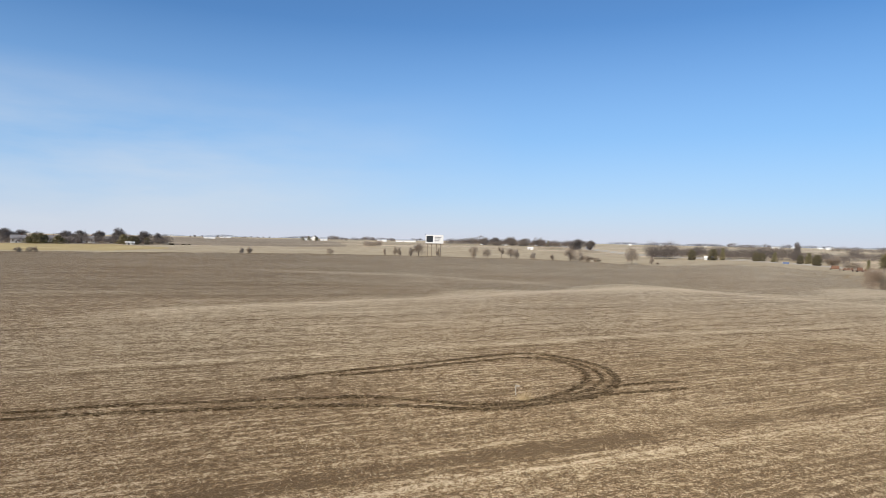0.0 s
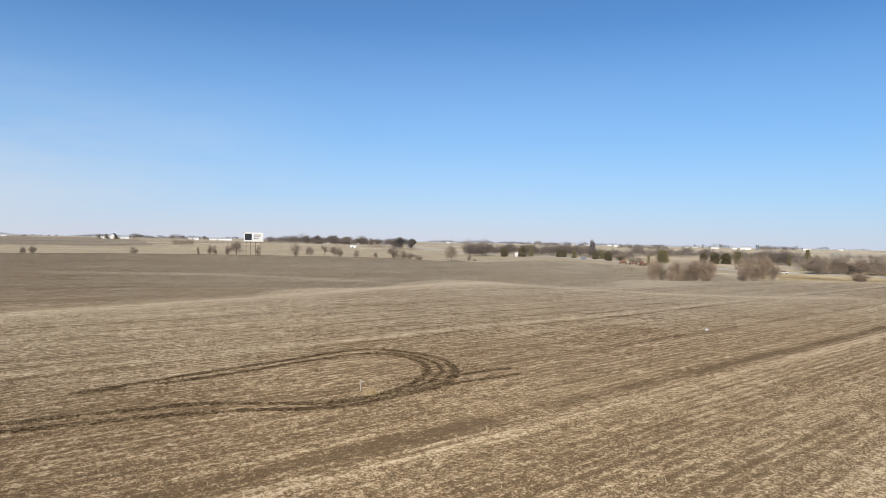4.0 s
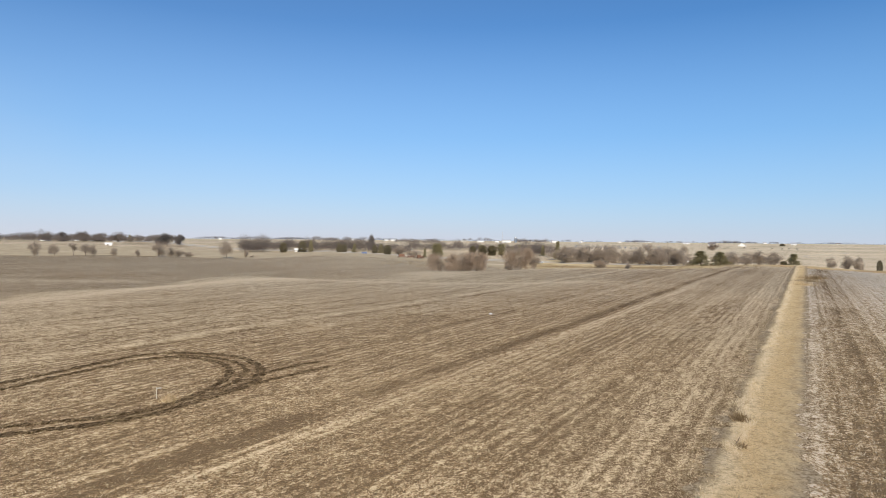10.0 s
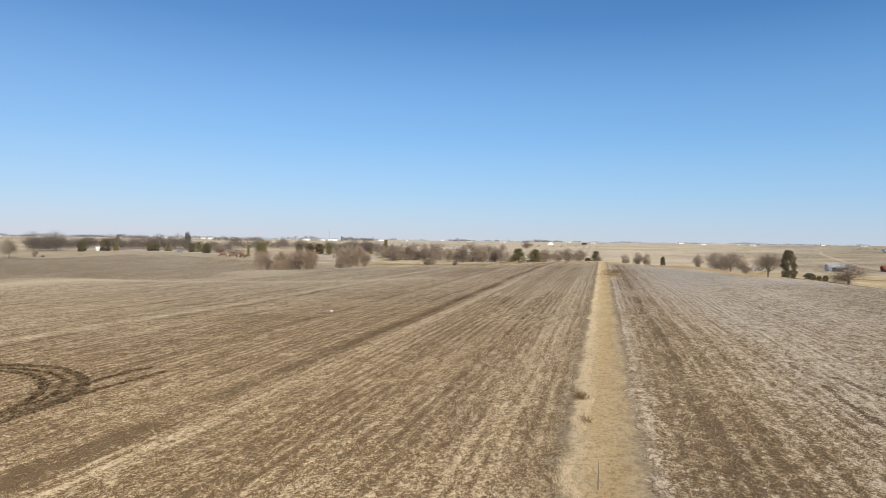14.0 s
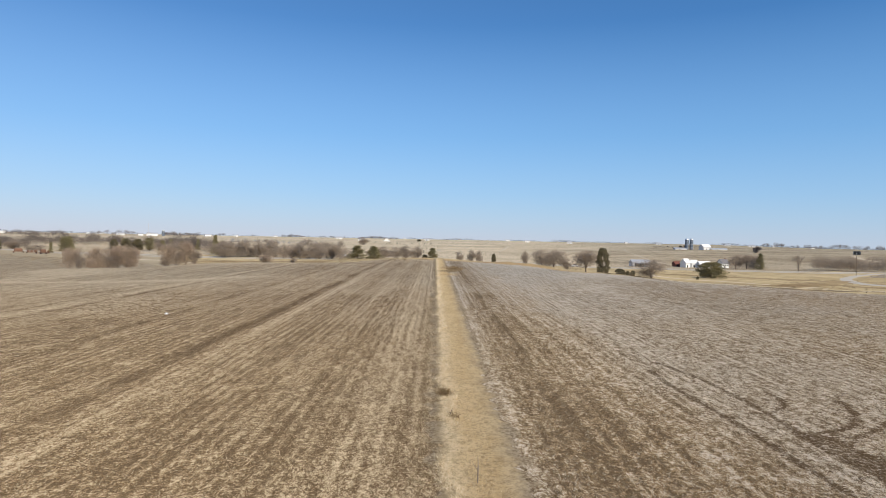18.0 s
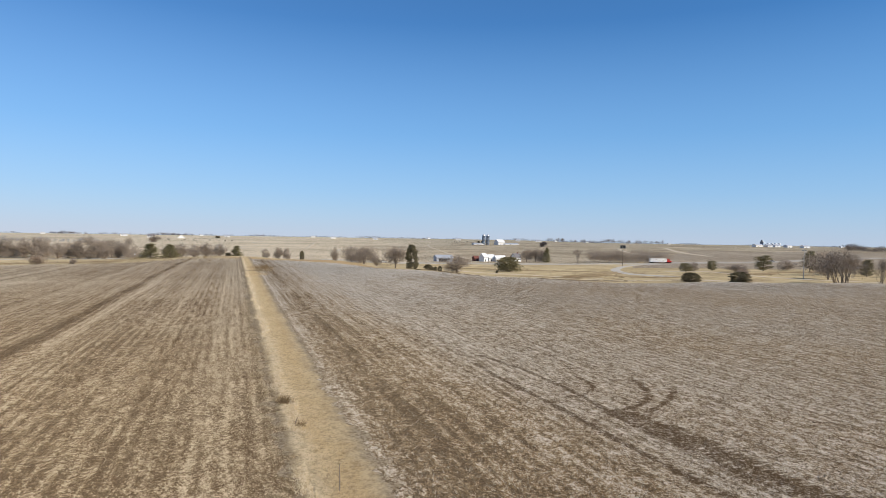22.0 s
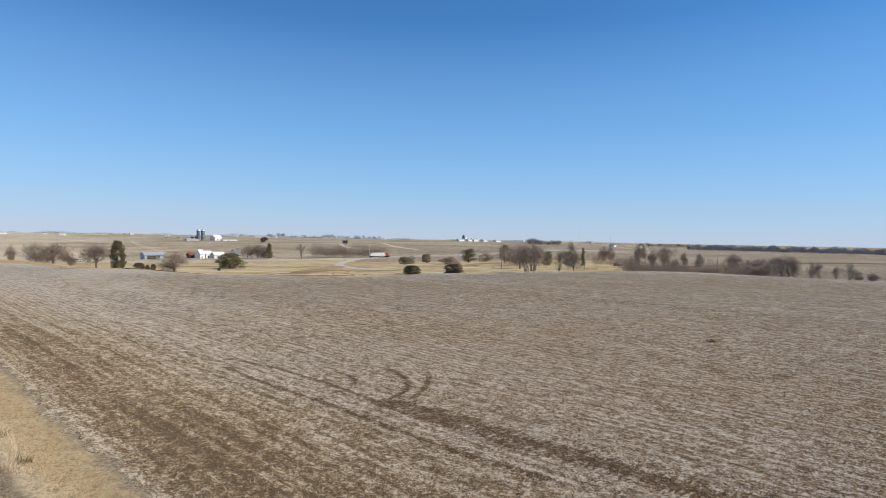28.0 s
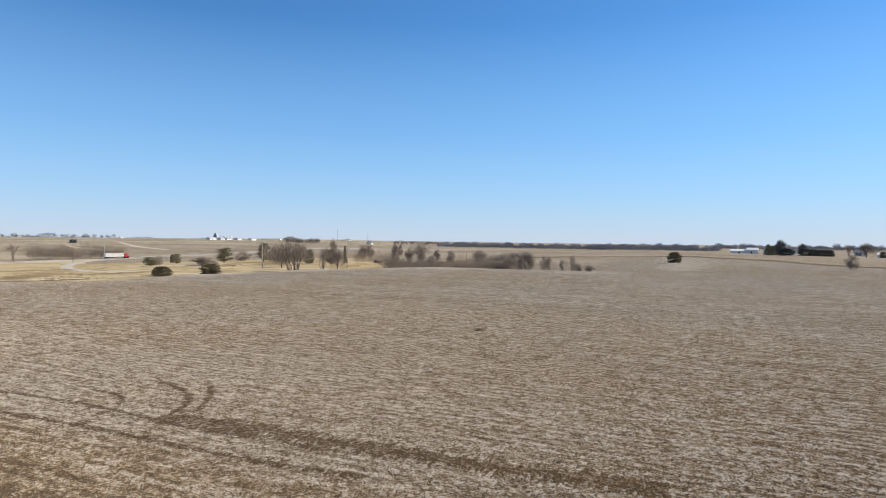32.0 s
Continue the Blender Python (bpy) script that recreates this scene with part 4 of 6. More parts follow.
wood("far_woods", (-236, 1278), (-99, 1296), 120, 40, 9.1, M_WOODS, "distant line of bare grey trees on the horizon", 300, 0.2)
wood("sapling_block", (-87, 695), (-69, 697), 14, 26, 7.0, M_TWIG, "square block of bare tan saplings in the grassland", 250, 0.13)
plant("shrub", -80.4, 447.8, 4.7, 5.0)
plant("red_shrub", -41.6, 448.1, 5.1, 2.5)
plant("shrub", -34.8, 453.7, 6.8, 4.1)
plant("shrub", -31.1, 453.9, 6.5, 3.6)
plant("shrub", -23.1, 449.4, 6.8, 5.1)
plant("oak", -17.7, 454.7, 9.8, 10.2)
plant("shrub", -3.3, 455.0, 6.9, 4.1)
plant("oak", 22.1, 454.5, 9.3, 7.7)
plant("oak", 32.7, 458.8, 7.6, 7.2)
plant("bare_tree", 42.9, 458.0, 8.2, 5.0)
plant("oak", 49.5, 457.3, 7.9, 8.2)
plant("shrub", 55.1, 466.8, 7.1, 5.3)
plant("shrub", 66.3, 465.3, 5.5, 5.2)
plant("shrub", 82.8, 472.8, 4.6, 4.3)
plant("oak", 95.8, 470.3, 10.8, 13.3)
plant("shrub", 105.3, 478.5, 6.9, 6.5)
plant("shrub", 110.3, 477.4, 5.0, 8.6)
plant("shrub", 118.1, 477.6, 3.7, 7.5)
plant("oak", 142.2, 471.0, 13.2, 10.6)
plant("shrub", 158.0, 474.4, 5.7, 4.3)
wood("far_woods", (4, 880), (201, 857), 60, 90, 11.3, M_WOODS, "distant line of bare grey trees on the horizon", 300, 0.2)
wood("far_woods", (32, 1050), (214, 1028), 100, 40, 10.0, M_WOODS, "distant line of bare grey trees on the horizon", 300, 0.2)
plant("yard_tree", 59.6, 898.5, 9.7, 14.6)
plant("yard_tree", 75.9, 897.2, 11.6, 16.5)
plant("yard_tree", 96.9, 895.2, 11.3, 18.4)
plant("yard_tree", 114.2, 893.1, 10.0, 16.6)
plant("yard_tree", 136.3, 890.0, 9.7, 16.7)
plant("spruce_tree", 148.9, 887.9, 9.3, 4.0)
plant("yard_tree", 167.3, 782.6, 13.6, 19.9)
plant("yard_tree", 188.0, 798.4, 12.7, 11.9)
plant("shrub", 162.4, 473.0, 1.5, 3.4)
wood("bare_grove", (200, 608), (219, 601), 30, 26, 15.6, M_WOODS, "bare brown trees crowding together beyond the field", 300, 0.13)
wood("far_woods", (620, 1366), (673, 1340), 120, 20, 9.3, M_WOODS, "distant line of bare grey trees on the horizon", 300, 0.2)
wood("bare_grove", (239, 658), (266, 648), 60, 24, 11.6, M_WOODS, "bare brown trees crowding together beyond the field", 300, 0.13)
plant("cedar_tree", 221.6, 557.5, 9.5, 6.5)
plant("cedar_tree", 237.4, 551.0, 10.0, 7.5)
plant("spruce_tree", 248.8, 556.9, 10.9, 4.9)
wood("bare_grove", (256, 587), (313, 558), 60, 64, 12.3, M_WOODS, "bare brown trees crowding together beyond the field", 300, 0.13)
plant("cedar_tree", 267.7, 525.6, 7.1, 5.2)
plant("yard_tree", 324.4, 574.5, 16.0, 8.0)
plant("spruce_tree", 292.4, 500.6, 8.6, 6.1)
plant("cedar_tree", 276.8, 463.3, 6.9, 5.2)
wood("bare_grove", (303, 540), (337, 520), 50, 36, 10.3, M_WOODS, "bare brown trees crowding together beyond the field", 300, 0.13)
plant("shrub", 296.3, 474.8, 7.9, 14.6)
plant("shrub", 273.2, 418.4, 5.0, 11.9)
plant("spruce_tree", 269.7, 396.6, 7.1, 2.9)
wood("bare_grove", (380, 587), (443, 541), 60, 60, 10.3, M_WOODS, "bare brown trees crowding together beyond the field", 300, 0.13)
wood("bare_grove", (398, 501), (459, 445), 50, 60, 9.3, M_WOODS, "bare brown trees crowding together beyond the field", 300, 0.13)
wood("bare_grove", (246, 677), (294, 657), 50, 40, 9.9, M_WOODS, "bare brown trees crowding together beyond the field", 300, 0.13)
plant("pine_tree", 324.1, 456.2, 10.8, 10.5)
plant("spruce_tree", 355.0, 432.4, 9.4, 6.5)
plant("cedar_tree", 362.2, 426.4, 8.5, 7.4)
plant("pine_tree", 355.8, 405.5, 10.4, 8.4)
plant("oak", 353.9, 393.8, 7.6, 9.7)
wood("bare_grove", (381, 410), (396, 395), 30, 30, 10.0, M_WOODS, "bare brown trees crowding together beyond the field", 300, 0.13)
plant("spruce_tree", 384.9, 384.9, 9.3, 3.9)
plant("spruce_tree", 339.1, 324.5, 13.7, 5.9)
plant("spruce_tree", 364.6, 341.2, 9.1, 5.4)
wood("bare_grove", (384, 379), (400, 362), 30, 20, 8.3, M_WOODS, "bare brown trees crowding together beyond the field", 300, 0.13)
wood("hedgerow", (317, 296), (365, 234), 24, 80, 6.6, M_TWIG, "dense bare brown hedgerow beside the highway", 250, 0.13)
wood("hedgerow", (335, 329), (361, 299), 24, 30, 8.4, M_TWIG, "dense bare brown hedgerow beside the highway", 250, 0.13)
wood("hedgerow", (334, 217), (337, 212), 10, 6, 6.5, M_TWIG, "dense bare brown hedgerow beside the highway", 250, 0.13)
plant("red_shrub", 127.1, 185.4, 7.3, 4.6)
plant("shrub", 129.9, 184.6, 6.8, 4.6)
plant("red_shrub", 134.8, 183.3, 7.2, 6.5)
plant("shrub", 139.2, 183.7, 7.4, 7.5)
plant("red_shrub", 139.4, 179.6, 7.8, 7.5)
plant("shrub", 142.9, 179.4, 7.6, 7.0)
plant("red_shrub", 142.8, 176.9, 7.0, 5.5)
plant("red_shrub", 157.6, 177.0, 7.2, 6.0)
plant("shrub", 161.7, 177.2, 9.2, 7.0)
plant("red_shrub", 162.4, 173.8, 8.8, 6.0)
plant("shrub", 164.9, 172.7, 6.2, 4.5)
plant("red_shrub", 131.8, 181.9, 3.4, 4.0)
plant("shrub", 156.3, 176.9, 3.6, 4.0)
plant("red_shrub", 181.9, 154.8, 3.0, 5.7)
plant("shrub", 188.0, 147.2, 2.0, 3.1)
plant("spruce_tree", 268.6, 167.2, 7.1, 8.9)
plant("spruce_tree", 276.3, 162.1, 6.5, 7.4)
wood("hedgerow", (299, 170), (307, 153), 14, 26, 5.2, M_TWIG, "dense bare brown hedgerow beside the highway", 250, 0.13)
for x, y, h, w in ((293, 172, 6.2, 8.0), (298, 168, 7.0, 8.5), (301, 163, 6.4, 7.0), (305, 158, 7.2, 8.5), (307, 152, 6.6, 7.5)):
    plant("shrub", x, y, h, w)
plant("spruce_tree", 303.8, 141.3, 5.4, 6.3)
plant("cedar_tree", 302.0, 145.1, 1.9, 2.9)
wood("far_woods", (767, 468), (819, 369), 40, 12, 3.3, M_WOODS, "distant line of bare grey trees on the horizon", 300, 0.2)
plant("shrub", 686.7, 407.2, 9.0, 15.0)
plant("shrub", 349.0, 143.0, 6.3, 5.3)
plant("shrub", 351.3, 137.0, 7.7, 6.9)
plant("shrub", 353.2, 131.9, 7.5, 6.0)
plant("cedar_tree", 346.5, 120.8, 6.0, 2.5)
plant("shrub", 313.4, 92.5, 7.7, 5.1)
plant("oak", 276.7, 74.9, 7.8, 10.6)
plant("oak", 273.2, 68.3, 8.6, 12.0)
plant("shrub", 267.6, 69.8, 5.7, 8.5)
plant("shrub", 264.6, 60.6, 4.8, 5.5)
plant("oak", 249.5, 49.8, 9.2, 12.1)
plant("cedar_tree", 236.7, 41.2, 9.7, 4.7)
wood("far_woods", (1861, 725), (1920, 548), 200, 26, 1.0, M_WOODS, "distant line of bare grey trees on the horizon", 300, 0.2)
wood("far_woods", (2117, 587), (2166, 361), 200, 26, 1.0, M_WOODS, "distant line of bare grey trees on the horizon", 300, 0.2)
wood("far_woods", (1514, 1145), (1687, 869), 200, 30, 7.1, M_WOODS, "distant line of bare grey trees on the horizon", 300, 0.2)
wood("far_woods", (631, 1021), (705, 971), 100, 26, 8.5, M_WOODS, "distant line of bare grey trees on the horizon", 300, 0.2)
wood("far_woods", (986, 1260), (1050, 1206), 120, 10, 11.8, M_WOODS, "distant line of bare grey trees on the horizon", 300, 0.2)
wood("far_woods", (1019, 1100), (1072, 1048), 60, 20, 10.1, M_WOODS, "distant line of bare grey trees on the horizon", 300, 0.2)
plant("cedar_tree", 1172.3, 555.9, 4.2, 9.0)
plant("cedar_tree", 224.3, 33.3, 2.2, 3.5)
plant("cedar_tree", 224.6, 30.7, 1.6, 1.4)
plant("cedar_tree", 224.8, 29.0, 1.9, 1.7)
plant("oak", 215.3, 22.1, 6.5, 12.8)
plant("spreading_pine", 284.0, 3.0, 6.7, 11.1)
plant("cedar_tree", 256.0, 8.0, 1.2, 1.1)
plant("oak", 553.5, -16.7, 12.1, 13.2)
plant("oak", 558.2, -24.7, 12.2, 13.3)
plant("oak", 552.9, -29.5, 11.2, 11.9)
plant("spruce_tree", 547.6, -34.0, 12.7, 7.1)
plant("cedar_tree", 1043.3, 43.0, 5.0, 5.5)
plant("cedar_tree", 1043.0, 36.5, 6.0, 5.0)
plant("yard_tree", 892.0, -54.1, 8.2, 10.6)
plant("bare_tree", 510.3, -56.3, 12.1, 7.8)
wood("hedgerow", (559, -73), (546, -135), 30, 60, 11.4, M_TWIG, "dense bare brown hedgerow beside the highway", 250, 0.13)
wood("far_woods", (1140, 96), (1144, 37), 60, 14, 3.5, M_WOODS, "distant line of bare grey trees on the horizon", 300, 0.2)
wood("far_woods", (1889, -131), (1835, -464), 200, 40, 12.3, M_WOODS, "distant line of bare grey trees on the horizon", 300, 0.2)
wood("far_woods", (1862, 355), (1882, 221), 200, 8, 6.1, M_WOODS, "distant line of bare grey trees on the horizon", 300, 0.2)
plant("cedar_tree", 196.8, -53.2, 3.0, 5.7)
plant("cedar_tree", 186.9, -64.2, 3.3, 5.9)
plant("red_shrub", 189.3, -66.3, 4.4, 5.3)
plant("pine_tree", 310.7, -84.2, 4.3, 6.3)
plant("shrub", 311.7, -87.9, 4.8, 5.0)
plant("pine_tree", 312.0, -97.0, 5.0, 4.6)
plant("pine_tree", 327.5, -127.4, 8.0, 8.1)
plant("cedar_tree", 393.3, -121.9, 5.0, 1.8)
plant("shrub", 275.2, -96.3, 4.0, 12.6)
plant("shrub", 378.5, -161.0, 6.4, 10.3)
plant("pine_tree", 319.3, -146.3, 10.1, 7.0)
wood("bare_grove", (265, -121), (256, -138), 30, 20, 8.7, M_TWIG, "bare brown trees crowding together beyond the field", 250, 0.13)
plant("clump_tree", 193.9, -97.4, 11.4, 11.1)
plant("clump_tree", 198.6, -97.1, 10.4, 6.6)
plant("oak", 226.3, -108.8, 10.0, 10.4)
plant("clump_tree", 187.7, -104.5, 8.7, 5.5)
plant("clump_tree", 250.3, -148.0, 12.4, 4.6)
plant("oak", 183.5, -107.8, 7.8, 6.8)
plant("pine_tree", 247.3, -133.3, 6.7, 4.5)
plant("pine_tree", 242.6, -141.5, 6.8, 5.3)
plant("spruce_tree", 247.5, -152.5, 8.5, 2.3)
wood("far_woods", (880, -455), (856, -499), 60, 20, 10.3, M_WOODS, "distant line of bare grey trees on the horizon", 300, 0.2)
wood("bare_grove", (261, -167), (252, -180), 20, 16, 5.5, M_REDTWIG, "bare brown trees crowding together beyond the field", 250, 0.13)
plant("shrub", 341.0, -227.5, 9.9, 9.2)
plant("shrub", 346.1, -237.6, 9.9, 5.6)
plant("shrub", 376.4, -280.8, 10.8, 6.2)
plant("shrub", 373.6, -284.6, 10.0, 5.2)
plant("oak", 256.7, -206.5, 11.1, 10.1)
plant("shrub", 264.2, -205.2, 8.6, 5.2)
plant("shrub", 272.9, -202.3, 7.2, 4.5)
wood("hedgerow", (206, -145), (193, -161), 16, 40, 6.4, M_TWIG, "dense bare brown hedgerow beside the highway", 250, 0.13)
plant("clump_tree", 198.5, -143.1, 7.5, 4.8)
plant("clump_tree", 184.8, -152.3, 7.8, 3.8)
plant("shrub", 280.6, -240.3, 7.2, 4.8)
plant("shrub", 246.2, -218.8, 7.4, 6.0)
wood("hedgerow", (191, -158), (178, -171), 14, 34, 6.2, M_REDTWIG, "dense bare brown hedgerow beside the highway", 250, 0.13)
plant("shrub", 235.2, -230.3, 7.3, 9.0)
plant("shrub", 165.2, -172.8, 7.7, 11.1)
wood("hedgerow", (181, -174), (170, -185), 14, 26, 6.3, M_TWIG, "dense bare brown hedgerow beside the highway", 250, 0.13)
plant("shrub", 248.8, -272.6, 4.4, 6.8)
plant("oak", 148.7, -167.5, 8.8, 7.9)
plant("clump_tree", 146.3, -167.0, 8.3, 3.7)
plant("clump_tree", 139.4, -166.3, 6.5, 3.5)
plant("clump_tree", 136.2, -166.3, 6.1, 4.2)
plant("clump_tree", 130.5, -165.7, 4.9, 2.4)
plant("clump_tree", 125.5, -164.5, 5.8, 4.6)
plant("shrub", 122.2, -164.5, 3.0, 3.2)
plant("shrub", 118.5, -164.7, 2.5, 4.0)
wood("far_woods", (1187, -900), (1111, -992), 200, 30, 9.1, M_WOODS, "distant line of bare grey trees on the horizon", 300, 0.2)
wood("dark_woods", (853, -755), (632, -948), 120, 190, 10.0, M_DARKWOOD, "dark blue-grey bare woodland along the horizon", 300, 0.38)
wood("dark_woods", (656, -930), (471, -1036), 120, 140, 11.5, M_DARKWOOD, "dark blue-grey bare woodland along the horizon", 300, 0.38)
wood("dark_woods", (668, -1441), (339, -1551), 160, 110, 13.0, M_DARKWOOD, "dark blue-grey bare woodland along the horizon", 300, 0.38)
plant("cedar_tree", 135.4, -254.1, 4.7, 5.8)
plant("spruce_tree", 192.9, -512.8, 8.6, 6.3)
plant("spruce_tree", 189.9, -513.9, 7.3, 5.4)
plant("evergreen_hedge", 181.4, -517.0, 5.6, 11.1)
plant("evergreen_hedge", 170.6, -525.9, 5.4, 9.7)
plant("evergreen_hedge", 165.1, -527.7, 5.1, 8.8)
plant("evergreen_hedge", 159.7, -529.3, 4.8, 9.6)
plant("evergreen_hedge", 155.1, -530.7, 4.9, 6.9)
plant("yard_tree", 199.1, -553.1, 12.3, 9.9)
plant("yard_tree", 189.7, -577.5, 9.3, 6.7)
plant("clump_tree", 141.7, -529.3, 9.9, 6.8)
plant("oak", 126.3, -512.6, 10.8, 12.1)
plant("cedar_tree", 116.9, -514.9, 4.5, 4.0)
plant("shrub", 65.2, -249.6, 5.3, 4.6)
plant("bare_tree", 491.5, -52.8, 7.2, 3.0)
plant("shrub", 305.0, 285.9, 11.1, 13.8)
plant("shrub", 317.1, 292.0, 10.5, 15.9)
plant("shrub", 320.3, 286.9, 10.1, 11.4)
plant("shrub", 325.6, 283.8, 11.6, 15.8)
plant("shrub", 323.3, 274.2, 11.8, 10.6)
plant("shrub", 328.4, 271.1, 12.3, 12.8)
plant("shrub", 340.2, 274.0, 11.7, 10.9)
plant("oak", 323.2, 253.6, 9.5, 8.2)
plant("shrub", 330.2, 252.6, 9.6, 11.8)
plant("shrub", 327.6, 244.4, 11.1, 9.5)
plant("shrub", 331.5, 240.7, 13.4, 12.5)
plant("shrub", 347.3, 246.1, 10.4, 9.3)
plant("shrub", 332.5, 232.3, 11.0, 10.8)
plant("oak", 358.9, 245.0, 12.2, 12.6)
plant("shrub", 350.0, 235.0, 10.9, 10.2)
plant("shrub", 348.8, 227.6, 12.8, 9.0)
plant("cedar_tree", 277.1, 463.6, 8, 6)
plant("spruce_tree", 314.1, 445.1, 10, 7)
plant("spruce_tree", 318.6, 445.5, 11, 6)
plant("cedar_tree", 344.6, 430.7, 9, 6)
plant("cedar_tree", 349.8, 423.8, 9.5, 7)
plant("cedar_tree", 360.5, 422.6, 9, 6)
plant("spruce_tree", 369.3, 406.7, 8, 6)
plant("spruce_tree", 378.1, 406.7, 9, 5)
plant("cedar_tree", 379.6, 397.0, 7.5, 5)
plant("cedar_tree", 277.5, 486.5, 7, 5)
plant("spruce_tree", 269.3, 508.3, 8, 5)
plant("cedar_tree", 259.4, 519.1, 8, 5)
wood("bare_grove", (531, 485), (592, 408), 16, 26, 5.3, M_DARKWOOD, "bare brown trees crowding together beyond the field", 300, 0.13)

# ---- roads ----
draped_ribbon("road", [(110, 1100), (196, 800), (254, 560), (270, 420), (284, 312), (318, 240), (366, 150), (410, 75), (456, 0), (492, -68), (528, -140), (556, -240), (560, -400), (540, -640)], 9.5, M_ROAD, "pale concrete highway carriageway", "road", lift=0.12, step=8)
draped_ribbon("road", [(128, 1100), (214, 800), (272, 560), (288, 420), (302, 320), (336, 250), (384, 158), (428, 82), (474, 8), (510, -62), (546, -134), (574, -238), (578, -400)], 9.5, M_ROAD, "pale concrete highway carriageway beside the median", "road", lift=0.12, step=8)
draped_ribbon("road", [(246, -64), (272, -59), (300, -56), (330, -56), (364, -60), (400, -67), (456, -82), (505, -102), (540, -126)], 6.0, M_ROAD, "curved pale concrete slip road", "road", lift=0.1, step=3)
draped_ribbon("road", [(238, 60), (222, 28), (216, 6), (217, -23), (215, -42), (212, -58), (200, -68), (188, -84)], 4.2, M_TRACK, "pale worn dirt track along the field", "road", lift=0.06, wob=0.2, step=3)
draped_ribbon("road", [(300, 30), (262, 22), (239, -8), (234, -22), (233, -32)], 4.0, M_TRACK, "pale worn dirt track across the bank", "road", lift=0.06, wob=0.25, step=3)
draped_ribbon("road", [(330, -80), (290, -90), (250, -92), (226, -100), (205, -118)], 4.0, M_TRACK, "pale dirt track through the grass", "road", lift=0.05, wob=0.25, step=3)
draped_ribbon("bank", [(222, -17), (248, -26), (282, -37), (330, -52)], 11.0, M_BANK, "brown eroded bank cut into the slope", "bank", lift=0.08, wob=0.3, step=3, rim=0.12)
draped_ribbon("bank", [(300, -36), (272, -41), (253, -52), (238, -64)], 8.0, M_BANK, "brown rough bank below the slip road", "bank", lift=0.08, wob=0.4, step=2, rim=0.15)
draped_ribbon("bank", [(212, 40), (204, 14), (199, -12), (200, -22), (206, -34)], 3.6, M_WEED, "dark scrubby bank at the field's edge", "bank", lift=0.06, wob=0.5, step=1.5, rim=0.15)
draped_ribbon("bank", [(330, 40), (318, 12), (312, -18), (322, -44)], 14.0, M_BANK, "brown grassy slope below the highway", "bank", lift=0.08, wob=0.3, step=4, rim=0.1)
draped_ribbon("bank", [(262, -100), (290, -120), (300, -150), (280, -175)], 9.0, M_BANK, "brown rough patch in the dormant grass", "bank", lift=0.07, wob=0.4, step=3, rim=0.12)
draped_ribbon("bank", [(225, 165), (258, 180), (262, 215), (240, 250)], 10.0, M_BANK, "brown rough patch of grass behind the crest", "bank", lift=0.07, wob=0.4, step=3, rim=0.12)
draped_ribbon("road", [(196, 218), (220, 228), (236, 256), (232, 300)], 3.6, M_TRACK, "pale dirt track behind the shrubs", "road", lift=0.06, wob=0.25, step=3)
draped_ribbon("road", [(640, 212), (740, 236), (860, 268)], 4.0, M_TRACK, "pale grassed waterway on the far hill", "terrace", lift=0.18, step=8)
draped_ribbon("road", [(560, 120), (600, 165), (690, 176), (760, 140)], 4.0, M_TRACK, "pale winding waterway on the far hill", "terrace", lift=0.18, step=8)
draped_ribbon("road", [(600, 262), (650, 285), (740, 285), (790, 330), (860, 345), (900, 392)], 3.5, M_TRACK, "winding dirt lane up a far hill", "road", lift=0.15, step=8)
draped_ribbon("road", [(560, 22), (640, 52), (800, 96), (960, 118)], 3.0, M_TRACK, "straight dirt lane across a far field", "road", lift=0.15, step=8)
draped_ribbon("road", [(700, -165), (780, -150), (900, -160)], 6.0, M_TRACK, "pale grassed terrace on a far field", "terrace", lift=0.15, step=8)
draped_ribbon("road", [(680, -215), (790, -215), (940, -235)], 6.0, M_TRACK, "pale grassed terrace on a far field", "terrace", lift=0.15, step=8)
draped_ribbon("ditch", [(120, -330), (170, -340), (215, -350), (245, -320), (262, -270), (262, -225)], 7.0, M_WEED, "dark weedy ditch along a field edge", "ditch", lift=0.06, rim=0.35, step=3)
draped_ribbon("ditch", [(120, -330), (75, -290), (30, -278), (-40, -274)], 6.0, M_WEED, "dark weedy ditch along a field edge", "ditch", lift=0.06, rim=0.35, step=3)
draped_ribbon("field_margin", [(-330, 330), (-150, 425), (-4, 452), (105, 447), (150, 458)], 5.0, M_WEED, "low dark grassy bank at the field's edge", "bank", lift=0.05, rim=0.2, step=6)
draped_ribbon("field_margin", [(262, 132), (225, 62), (188, 28)], 15.0, M_MARGIN, "orange-tan grassy margin along the south field", "bank", lift=0.06, rim=0.15, step=3)

